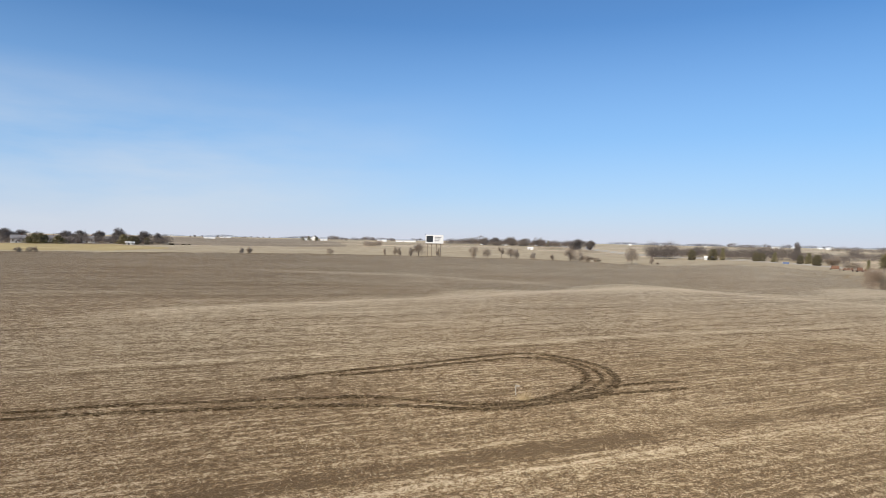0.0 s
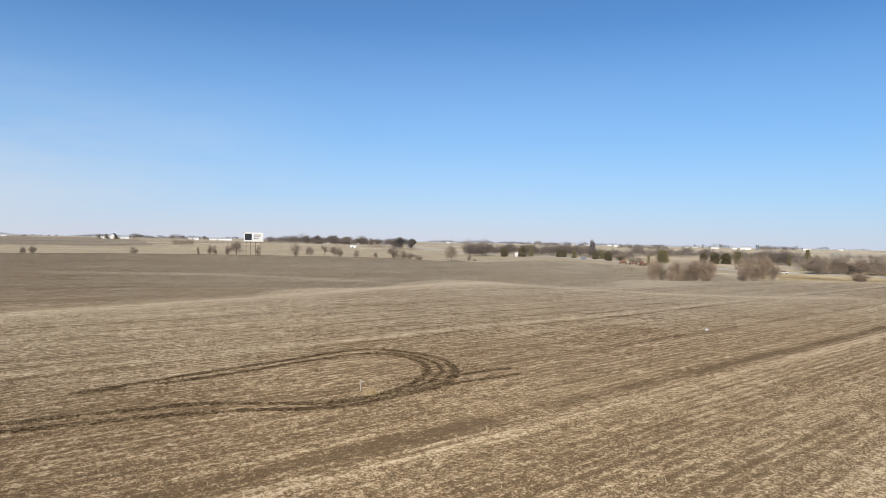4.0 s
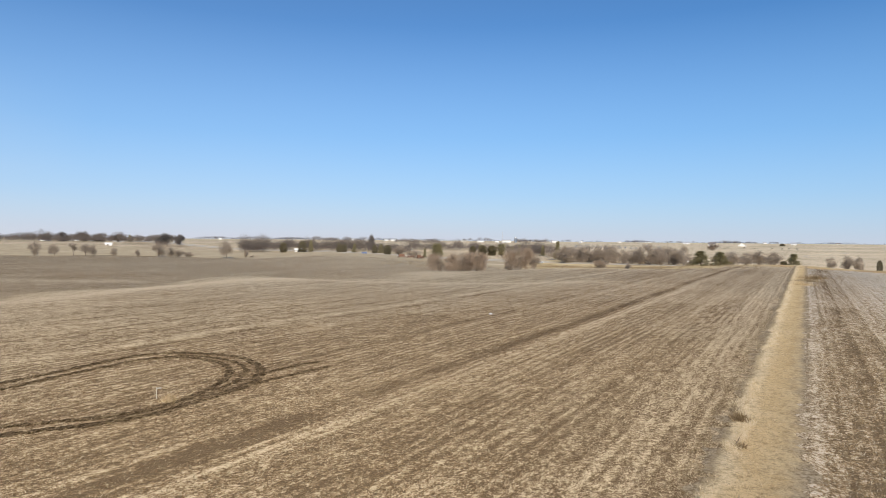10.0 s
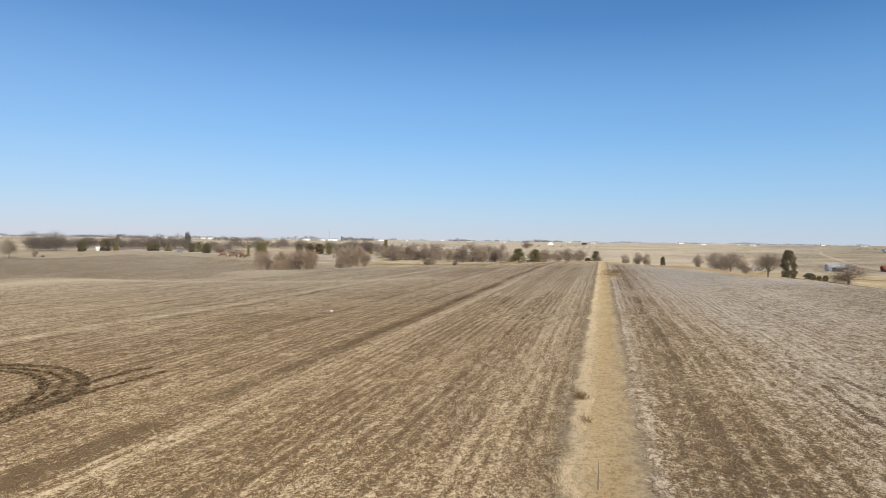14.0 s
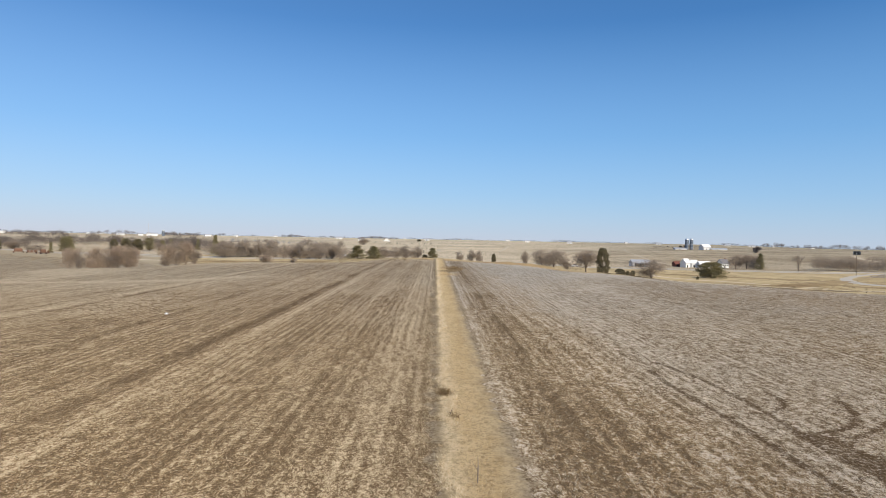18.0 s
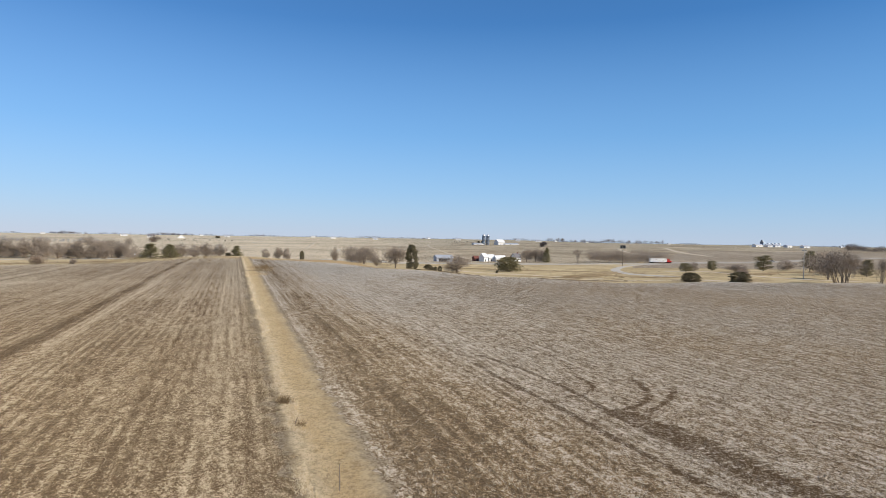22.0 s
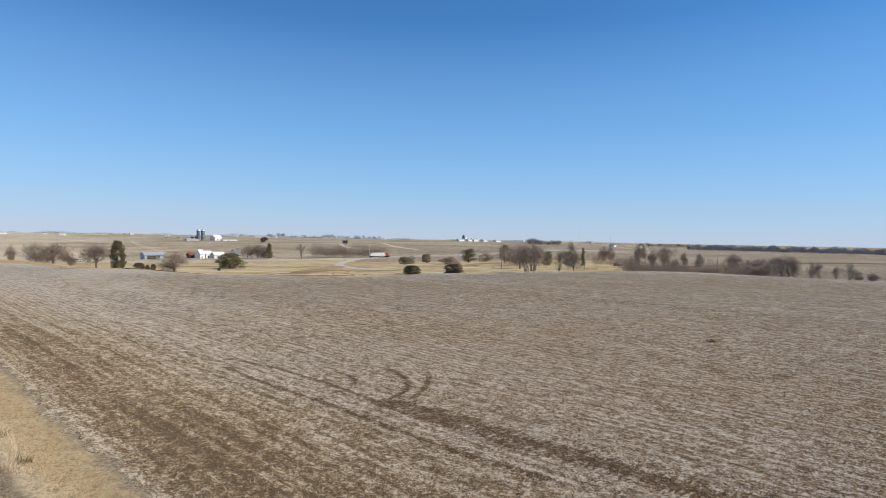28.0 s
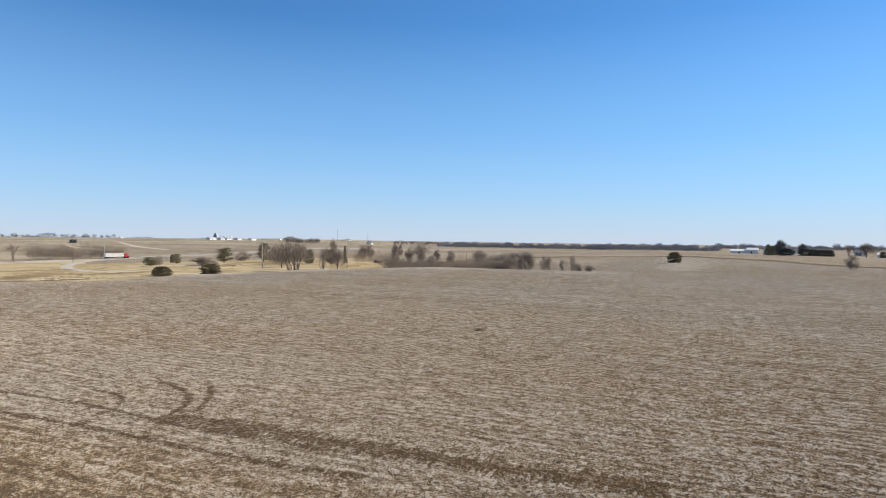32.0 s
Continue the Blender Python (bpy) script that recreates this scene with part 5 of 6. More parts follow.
# ---- billboard ----
def billboard(x, y, turn, label):
    root = thing("billboard", x, y, label, "billboard", turn)
    panel = part("panel", box(-6.7, -0.2, 9.6, 6.7, 0.2, 16.0, 0.03), M_WHITE, root, "white billboard face")
    part("picture", box(-6.0, -0.26, 10.6, -1.2, -0.205, 15.2), M_DARK, panel, "dark picture panel")
    for z, w in ((14.3, 5.0), (13.0, 4.2), (11.6, 3.4)):
        part("text_bar", box(0.2, -0.24, z - 0.3, 0.2 + w, -0.205, z + 0.3), M_GREYROOF, panel, "grey bar of unreadable text")
    part("apron", box(-6.7, -0.9, 9.1, 6.7, 0.3, 9.5, 0.02), M_WOOD, root, "timber catwalk")
    for px in (-5.0, -2.0, 1.5, 4.6):
        part("post", box(px - 0.2, 0.25, -0.5, px + 0.2, 0.6, 15.5), M_WOOD, root)
    for z in (10.4, 12.8, 15.0):
        part("stringer", box(-6.4, 0.2, z - 0.1, 6.4, 0.26, z + 0.1), M_WOOD, root)
    part("lamp", box(-6.9, -0.5, 15.9, -6.4, 0.1, 16.5, 0.02), M_DARK, root)
    return root


billboard(-6.5, 469.0, 0, "white roadside billboard with a dark picture on timber posts")


def dark_sign(x, y, turn):
    root = thing("billboard", x, y, "small dark-backed billboard on one steel post above the hedge", "billboard", turn)
    part("post", tube([(0, 0, -0.3), (0, 0, 13.3)], [0.18, 0.15], 10), M_WOOD, root)
    part("panel", box(-2.1, -0.3, 13.2, 2.1, 0.3, 15.5, 0.03), M_DARK, root, "dark back of the panel")
    for u in (-1.7, 0, 1.7):
        part("rib", box(u - 0.08, -0.42, 13.1, u + 0.08, -0.3, 15.5), M_STEEL, root)


dark_sign(465.7, -83.2, -100)


def lamp_post(x, y, turn, height):
    root = thing("street_lamp", x, y, "tall galvanised highway lamp with a curved arm", "street lamp", turn, sink=0.2)
    part("pole", tube([(0, 0, 0), (0, 0, height - 1), (0.6, 0, height - 0.2), (2.6, 0, height)], [0.16, 0.11, 0.08, 0.06], 8), M_STEEL, root)
    part("head", box(2.4, -0.2, height - 0.12, 3.3, 0.2, height + 0.1, 0.04), M_STEEL, root)


lamp_post(481.7, -105.9, 170, 12.5)


def utility_pole(x, y, turn, height):
    root = thing("utility_pole", x, y, "grey wooden utility pole with a crossarm", "pole", turn, group="utility poles", sink=0.3)
    part("pole", tube([(0, 0, 0), (0, 0, height)], [0.16, 0.1], 8), M_POLE, root)
    part("crossarm", box(-1.1, -0.08, height - 0.9, 1.1, 0.08, height - 0.7), M_POLE, root)
    for u in (-0.95, 0.95, 0.4):
        part("insulator", box(u - 0.06, -0.06, height - 0.7, u + 0.06, 0.06, height - 0.5), M_STEEL, root)


utility_pole(229.5, -102.0, 20, 11.3)
utility_pole(213.4, -131.6, 20, 8.8)
utility_pole(-404, 520, 20, 9.0)


def radio_mast(x, y, height):
    mast = thing("radio_mast", x, y, "thin grey lattice radio mast on the horizon", "mast", group="radio masts", sink=0.3)
    for k in range(3):
        part("leg", tube([(0.5 * math.cos(k * 2.09), 0.5 * math.sin(k * 2.09), 0), (0.3 * math.cos(k * 2.09), 0.3 * math.sin(k * 2.09), height)], [0.12, 0.08], 5), M_STEEL, mast)
    for k in range(int(height / 3)):
        part("brace", tube([(0.5, 0, 1.5 + k * 3), (-0.25, 0.4, min(height, 3 + k * 3))], [0.05, 0.05], 4), M_STEEL, mast)


radio_mast(925.3, -577.5, 27)
radio_mast(663.8, 749.3, 23)
radio_mast(1019.0, -707.2, 24)


def road_sign(x, y, turn, height, size, label):
    root = thing("road_sign", x, y, label, "sign", turn, group="roadside signs", sink=0.2)
    part("post", box(-0.06, -0.06, 0, 0.06, 0.06, height), M_WOOD, root)
    part("plate", box(-size / 2, -0.1, height - size * 1.2, size / 2, -0.065, height, 0.01), M_WHITE, root)


road_sign(232.9, -218.4, -40, 5.8, 1.6, "pale roadside marker board on a tall post")
road_sign(224.1, -241.0, -40, 4.4, 1.4, "pale roadside marker board on a post")
road_sign(318.0, 205.0, -60, 3.2, 0.6, "small pale marker board beside the highway")

# ---- houses and farms ----
def house(x, y, turn, w, d, eaves, ridge, label, wall=None, roof=None):
    return gable_building("house", x, y, turn, w, d, eaves, ridge, wall or M_WHITE, roof or M_GREYROOF, label, "house", 3, True, True)


house(-404.2, 595.8, 34, 12, 9, 4.4, 7.6, "white two-storey house among bare yard trees")
house(-392.7, 627.2, 30, 9, 8, 4.2, 7.2, "small white house behind dark spruces")
house(-376.0, 628.0, 60, 12, 9, 3.4, 6.2, "tan house with a grey roof among yard trees", M_TAN)
house(-364.4, 644.1, 20, 10, 8, 4.4, 7.4, "white house with a grey roof among bare trees")
house(-350.0, 660.0, 40, 11, 8, 3.8, 6.8, "pale house behind bare yard trees", M_TAN)
gable_building("shed", -312.0, 624.0, 30, 8, 5, 2.4, 3.6, M_WHITE, M_WHITE, "low white garage at the edge of the yards", "shed")
gable_building("shed", -436.5, 1171.0, 15, 20, 9, 3.4, 5.0, M_WHITE, M_STEEL, "far white farm shed on the horizon", "shed")
gable_building("shed", -520.0, 1500.0, 15, 26, 10, 3.4, 5.0, M_WHITE, M_STEEL, "far white farm shed on the horizon", "shed")
house(-252.9, 1152.6, 10, 13, 9, 4.6, 7.0, "white farmhouse on the far rise")
house(-239.0, 1165.0, 80, 9, 8, 5.5, 9.0, "tall white farmhouse on the far rise")
gable_building("barn", -220.8, 1159.0, 15, 12, 10, 4.0, 6.8, M_WHITE, M_STEEL, "white barn on the far rise", "barn")
gable_building("shed", -71.6, 1197.0, 5, 38, 10, 3.6, 5.2, M_WHITE, M_STEEL, "long low white shed behind the billboard", "shed")
gable_building("shed", -120.0, 1230.0, 5, 18, 10, 3.6, 5.2, M_WHITE, M_STEEL, "low white shed on the horizon", "shed")
for x, y, w in ((61.5, 948.0, 10), (89.0, 926.0, 12), (115.0, 930.0, 9), (140.0, 915.0, 11), (172.0, 900.0, 9), (205.0, 880.0, 10)):
    house(x, y, x % 70, w, 8, 3.6, 6.2, "white house among the far bare trees")
gable_building("shed", 96.6, 693.0, -10, 6, 4, 2.0, 2.9, M_WHITE, M_WHITE, "small white shed in the grassland", "shed")
gable_building("shed", 238.0, 560.0, -20, 8, 5, 2.2, 3.4, M_WHITE, M_WHITE, "low white building beside the groves", "shed")
for x, y, w, e, r in ((1001.6, 1115.0, 22, 5, 7), (985.0, 1130.0, 10, 4, 6), (960.0, 1160.0, 16, 4, 6)):
    gable_building("barn", x, y, -40, w, 12, e, r, M_WHITE, M_STEEL, "white farm building on the far plain", "barn")
silo(1018.0, 1100.0, 14.0, 3.0, "pale concrete silo of a far farm")
gable_building("barn", 1054.8, 568.5, 28, 11, 12, 1.5, 6.5, M_WHITE, M_WHITE, "white steep-roofed barn on the far hill", "barn")
house(1030.0, 610.0, -60, 12, 9, 4.0, 6.5, "white farmhouse on the far hill")
shed_root = gable_building("machine_shed", 511.7, 53.8, -66, 14, 9, 3.6, 5.6, M_BLUE, M_STEEL, "blue-grey metal machine shed with a pale roof", "shed", 2)
# dark panels on the walls paint the shade inside the open front
for s in (-1, 1):
    part("opening", box(-5.2, s * 4.56 - 0.04, 0.3, 2.2, s * 4.56 + 0.04, 2.9), M_DARK, shed_root, "dark panel for the shaded open shed front")
gable_building("barn", 559.5, 28.0, -60, 6, 5, 2.8, 4.6, M_REDBARN, M_REDBARN, "small red barn beside white farm sheds", "barn")
gable_building("barn", 553.7, 21.4, -35, 6, 5.5, 4.4, 7.4, M_WHITE, M_WHITE, "white gabled barn in the farmyard", "barn")
gable_building("barn", 563.9, 15.5, -58, 6, 5.5, 3.8, 6.4, M_WHITE, M_WHITE, "white barn with a white metal roof in the farmyard", "barn")
gable_building("shed", 564.0, 7.2, -60, 10, 6, 3.4, 5.6, M_WHITE, M_WHITE, "low white shed in the farmyard", "shed")
house(571.8, -7.6, -50, 7, 6.5, 4.4, 7.6, "white farmhouse with a pale roof behind the pine")
silo(993.6, 32.9, 17.0, 2.6, "dark blue-grey farm silo on the hilltop")
silo(993.7, 26.6, 17.0, 2.6, "dark blue-grey farm silo on the hilltop")
gable_building("barn", 994.0, 8.0, -52, 13, 11, 4.6, 8.6, M_WHITE, M_WHITE, "large white hilltop barn", "barn")
gable_building("shed", 998.0, -10.0, -62, 24, 8, 1.6, 3.0, M_WHITE, M_STEEL, "long low white shed on the hilltop", "shed")
gable_building("shed", 990.0, 42.0, -62, 18, 8, 1.6, 3.0, M_WHITE, M_STEEL, "long low white shed on the hilltop", "shed")
for x, y, turn, w in ((1464.0, 302.0, -80, 14), (1700.0, 120.0, -85, 16), (1650.0, -40.0, -90, 14), (1600.0, -90.0, -90, 18), (1520.0, 420.0, -70, 14), (1400.0, 640.0, -65, 14), (1300.0, 830.0, -60, 18)):
    gable_building("barn", x, y, turn, w * 0.8, 9, 3.6, 5.8, M_WHITE, M_STEEL, "small far white farm building on the horizon", "barn")
for k, (dx, dy) in enumerate(((0, 0), (14, -20), (-6, 22), (24, -46), (8, -70))):
    gable_building("shed", 1235.0 + dx, -470.0 + dy - 30, -58, 14 + 3 * (k % 3), 9, 3.6, 5.6, M_WHITE, M_STEEL, "white shed of a far grain depot", "shed")
elevator = thing("grain_elevator", 1293.7, -511.4, "dark grain elevator tower of a far depot", "elevator", -110, sink=0.3)
part("tower", box(-3, -3, 0, 3, 3, 11, 0.05), M_SILO, elevator)
part("headhouse", box(-1.5, -1.5, 11, 1.5, 1.5, 14, 0.05), M_SILO, elevator)
part("leg", tube([(0, 0, 14), (9, 0, 4)], [0.3, 0.3], 6), M_STEEL, elevator)
for k in range(4):
    silo(1288.0 + 5 * k, -522.0 - 9 * k, 8.5, 3.4, "dark steel grain bin of a far depot")
house(975.0, -681.0, -55, 12, 9, 4.0, 6.0, "white farmhouse on the far plain")
gable_building("shed", 265.3, -184.8, -60, 4.5, 3, 1.5, 2.3, M_WOOD, M_WHITE, "small dark shed with a pale roof in the grass", "shed", 0, True)
gable_building("shed", 241.6, -579.5, -155, 18, 9, 2.4, 4.0, M_WHITE, M_WHITE, "long low pale metal shed of a farm", "shed")
gable_building("barn", 233.0, -583.0, -155, 9, 8, 3.6, 5.4, M_WHITE, M_WHITE, "pale metal barn of a farm", "barn")
house(222.0, -592.0, -155, 9, 8, 3.6, 6.0, "pale farmhouse behind dark evergreens")
house(205.0, -596.0, -160, 9, 8, 3.4, 5.6, "pale house behind dark evergreens")
house(150.0, -590.0, -160, 8, 7, 3.0, 5.0, "pale house behind a dark evergreen hedge")
gable_building("shed", 118.0, -540.0, -165, 16, 8, 2.4, 3.6, M_WHITE, M_WHITE, "low pale metal shed by a bare tree", "shed")

# ---- vehicles ----
semi_truck(539.9, -130.0, -72, M_CABRED, "white semi trailer with a red cab further down the highway", z=land(539.9, -130.0) + 0.15)


def car(x, y, turn, colour, label):
    root = thing("car", x, y, label, "car", turn, z=land(x, y) + 0.15, group="cars on the highway")
    body = part("body", box(-2.3, -0.9, 0.35, 2.3, 0.9, 0.95, 0.12), colour, root)
    part("cabin", box(-1.3, -0.8, 0.95, 1.0, 0.8, 1.5, 0.2), M_DARK, root, "dark glazed cabin")
    for wx in (-1.45, 1.45):
        for s in (-1, 1):
            bm = bmesh.new()
            bmesh.ops.create_cone(bm, cap_ends=True, segments=12, radius1=0.34, radius2=0.34, depth=0.22, matrix=pose(wx, s * 0.82, 0.34, 90, 0, 0))
            part("wheel", bm, M_TYRE, root)
    return root


car(404.0, 84.0, -60, M_WHITE, "white car on the highway")
car(560.0, -228.0, -80, M_WHITE, "white car on the far highway")
car(278.0, 282.0, -45, M_WHITE, "white car on the highway by the hedgerow")
# draped blue sheet, made up in place of an upright blue sign
banner = thing("blue_tarp", 240.2, 438.5, "blue sheet over a low frame in the grass, in place of a sign", "tarpaulin", -30)
bm = bmesh.new()
rows = [[bm.verts.new((u - 2.0, v * 0.8 - 1.2 + 0.2 * math.sin(u * 2), max(0.0, 2.3 - abs(v - 1.5) * 1.4 + 0.2 * math.sin(u * 3 + v)))) for u in range(5)] for v in range(4)]
for r0, r1 in zip(rows, rows[1:]):
    for k in range(4):
        bm.faces.new((r0[k], r0[k + 1], r1[k + 1], r1[k]))
part("sheet", bm, M_BLUESHEET, banner)
part("frame_pole", tube([(-2, 0, 0), (-2, 0, 2.2)], [0.06, 0.06], 6), M_STEEL, banner)
part("frame_pole", tube([(2, 0, 0), (2, 0, 2.2)], [0.06, 0.06], 6), M_STEEL, banner)

def rusty_implement(x, y, turn, length, hopper):
    """A disused field implement: toolbar frame, hopper or boxes, tines, drawbar and wheels."""
    root = thing("farm_implement", x, y, "rust-red disused farm implement standing in the grass", "farm machine", turn, group="rusty implements", sink=0.1)
    part("frame", box(-length / 2, -0.9, 0.9, length / 2, 0.9, 1.25, 0.05), M_RUST, root)
    part("drawbar", tube([(0, -0.9, 1.0), (0, -3.2, 0.5)], [0.12, 0.09], 6), M_RUST, root)
    if hopper:
        part("hopper", box(-length * 0.35, -0.7, 1.25, length * 0.35, 0.7, 2.9, 0.25), M_RUST, root, "rust-red metal hopper")
    else:
        for u in (-0.32, 0.0, 0.32):
            part("seed_box", box(length * u - 0.6, -0.5, 1.25, length * u + 0.6, 0.5, 2.1, 0.1), M_RUST, root)
    for k in range(6):
        u = -length * 0.45 + length * 0.18 * k
        part("tine", tube([(u, 0.7, 1.0), (u, 1.1, 0.6), (u, 0.9, 0.1)], [0.05, 0.05, 0.03], 5), M_RUST, root)
    for u in (-0.4, 0.4):
        bm = bmesh.new()
        bmesh.ops.create_cone(bm, cap_ends=True, segments=14, radius1=0.6, radius2=0.6, depth=0.35, matrix=pose(length * u, -0.2, 0.6, 0, 90, 0))
        part("wheel", bm, M_TYRE, root)


rusty_implement(242.0, 386.1, -25, 6.0, True)
rusty_implement(247.5, 382.1, -60, 6.5, False)
rusty_implement(252.5, 379.1, 10, 5.0, True)
rusty_implement(256.5, 383.1, -35, 5.0, False)

# ---- far farms and tree lines on the horizon ----
def horizon_trees(az0, az1, r, runs, low, high, material):
    """Far woods and hedges: runs of touching crowns of uneven length and height."""
    rng = np.random.default_rng(int(abs(az0 * 7 + r)))
    spots = []
    for _ in range(runs):
        az, length, tall = az0 + (az1 - az0) * rng.random(), 0.5 + rng.gamma(1.6, 0.8), rng.uniform(low, high)
        depth = r + rng.normal(0, 60)
        for a in np.arange(0, length, 0.11):
            h = tall * rng.uniform(0.4, 0.9) * math.sin(math.pi * min(0.9, 0.15 + a / length * 0.75))
            spots.append((*polar(az + a + rng.normal(0, 0.06), depth + rng.normal(0, 15)), h, h * rng.uniform(1.4, 2.6)))
    return thicket("horizon_trees", spots, material, "thin broken line of far trees on the horizon", "trees", per=80, width=0.5)


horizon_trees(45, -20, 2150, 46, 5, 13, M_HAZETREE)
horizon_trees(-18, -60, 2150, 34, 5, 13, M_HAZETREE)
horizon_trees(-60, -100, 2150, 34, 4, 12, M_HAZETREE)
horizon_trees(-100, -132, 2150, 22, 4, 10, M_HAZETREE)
for k, az in enumerate((38, 33, 24, 19, 12, -4, -13, -20, -23, -27, -33, -39, -44, -52, -55, -63, -69, -73, -77, -84, -91, -95, -98, -104, -113, -117, -123)):
    fx, fy = polar(az + 0.6 * math.sin(k * 2.4), 2000 + 90 * math.sin(k * 1.7))
    gable_building("far_farm", fx, fy, -60 + 12 * math.sin(k * 3.1), 8 + 3 * (k % 3), 6, 2.6 + 0.6 * (k % 2), 4.2 + k % 2, M_WHITE, M_STEEL if k % 2 else M_GREYROOF, "tiny white farm building on the far horizon", "barn", 0, False)

for k, az in enumerate((-16.8, -19.4, -28.2, -29.4, -31.2, -31.9, -37.6, -38.2, -46.5, -48.8)):
    fx, fy = polar(az, 1700 + 110 * math.sin(k * 2.1))
    gable_building("far_shed", fx, fy, az + 40 * math.sin(k * 1.9), 7 + 4 * (k % 3), 7, 2.8 + 0.7 * (k % 3), 4.4 + 0.8 * (k % 3), M_WHITE, M_STEEL if k % 3 else M_WHITE, "long pale metal shed on the far plain", "shed", 0, False)

# ---- wheel ruts, grass strip, residue ----
RING_OUTER = [(-11.7, 45.7), (-8.4, 47.9), (-4.6, 50.4), (0.6, 53.7), (6.4, 57.3), (9.4, 57.2), (11.8, 55.1), (13.4, 52.2), (13.6, 49.0), (12.9, 46.1), (11.2, 43.1), (8.8, 41.3), (6.5, 40.0), (4.3, 38.7), (1.3, 38.4), (-1.6, 38.8), (-6.4, 38.6), (-10.9, 37.8), (-19.7, 35.9), (-24.5, 34.3), (-36.0, 30.5)]
RING_INNER = [(-8.2, 46.7), (-3.4, 49.2), (1.6, 52.6), (7.1, 55.6), (9.8, 54.7), (11.2, 52.1), (11.5, 49.0), (10.6, 46.1), (8.9, 43.5), (6.7, 41.3), (3.2, 39.5), (-1.7, 40.3), (-4.8, 40.8), (-11.4, 39.5), (-20.6, 37.4), (-25.0, 35.8), (-37.0, 32.2)]
RING_MIDDLE = [(9.6, 56.0), (11.5, 53.6), (12.5, 50.6), (12.3, 47.5), (11.0, 44.8), (8.9, 42.4)]
TAIL_A = [(11.1, 43.2), (12.7, 45.2), (15.4, 46.6), (18.3, 47.4)]
TAIL_B = [(8.7, 41.1), (11.1, 42.6), (14.1, 43.8), (18.0, 45.3)]
ARC_A = [(40.3, 1.2), (39.6, 0.7), (37.5, 0.3), (35.2, 1.1), (34.0, 2.6)]
ARC_B = [(39.9, -2.9), (37.4, -3.2), (34.7, -2.8), (32.4, -1.5), (31.0, 0.3)]
ARC_C = [(36.8, -5.0), (34.2, -3.9), (31.2, -2.0)]
TRACK_A = [(47.5, 8.5), (41.5, 4.5), (34.4, 1.4), (29.7, -0.2), (25.6, -2.1), (22.3, -3.6), (19.4, -5.0)]
TRACK_B = [(44.0, 8.6), (39.4, 6.9), (33.6, 4.1), (29.1, 2.1), (25.4, 0.6), (22.1, -0.9), (17.0, -3.6)]
TRACK_C = [(31.4, -0.3), (29.5, -1.4), (25.3, -3.4), (21.7, -4.9), (17.6, -7.0), (14.2, -8.8), (11.0, -10.5), (8.0, -12.0)]
M_RUT = field_material("churned_soil", (0.112, 0.074, 0.037), (0.25, 0.182, 0.100), (0.055, 0.035, 0.016), (0.105, 0.066, 0.030), (), 0.2, 0.05, -0.10)
for line, w in ((RING_OUTER, 0.62), (RING_INNER, 0.55), (TAIL_A, 0.4), (TAIL_B, 0.42), (RING_MIDDLE, 0.4)):
    draped_ribbon("wheel_rut", line, w, M_RUT, "dark muddy wheel rut curving through the stubble", "rut", lift=0.012, wob=0.6, step=0.22, rim=0.05)
draped_ribbon("trampled_patch", [(2.0, 39.3), (4.0, 39.8), (6.5, 40.8), (9.0, 42.4), (11.5, 44.6)], 1.5, M_TRAMPLED, "brown trampled stubble between the wheel ruts", "soil", lift=0.006, wob=0.9, step=0.15)
draped_ribbon("trampled_patch", [(-13.0, 45.0), (-11.5, 45.6), (-10.2, 46.4)], 1.2, M_RUT, "dark churned soil at the end of a rut", "soil", lift=0.008, wob=0.5, step=0.2)
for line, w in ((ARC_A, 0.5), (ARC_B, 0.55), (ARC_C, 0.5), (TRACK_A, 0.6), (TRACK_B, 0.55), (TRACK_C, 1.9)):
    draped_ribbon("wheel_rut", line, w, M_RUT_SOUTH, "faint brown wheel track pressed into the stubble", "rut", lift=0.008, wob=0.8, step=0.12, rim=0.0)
STRIP_LINE = [tuple((ROW_DIR * s + ROW_SIDE * (4.75 + 0.2 * math.sin(s * 0.21)))[:2]) for s in range(-30, 300, 10)]
draped_ribbon("grass_strip", STRIP_LINE, 4.1, M_STRIP, "dry tan grass strip between two stubble fields", "grass strip", lift=0.02, wob=0.28, step=0.45, rim=0.03, settle=1.0)


def island_material(name, *stops):
    n = Nodes(name, 0.95)
    r = n.add("ShaderNodeNewGeometry").outputs["Random Per Island"]
    return n.done(n.ramp(r, *stops))


M_BLADE = island_material("dry_grass_blades", (0.0, (0.28, 0.190, 0.095)), (0.45, (0.52, 0.380, 0.210)), (1.0, (0.74, 0.59, 0.38)))
M_CHAFF = island_material("stalk_residue", (0.0, (0.13, 0.08, 0.038)), (0.5, (0.23, 0.165, 0.09)), (1.0, (0.58, 0.47, 0.31)))
M_CHAFF_SOUTH = island_material("bean_residue", (0.0, (0.12, 0.085, 0.05)), (0.5, (0.24, 0.185, 0.12)), (1.0, (0.62, 0.53, 0.40)))
M_WEEDY = island_material("weed_stems", (0.0, (0.14, 0.09, 0.045)), (0.6, (0.25, 0.17, 0.09)), (1.0, (0.42, 0.31, 0.17)))


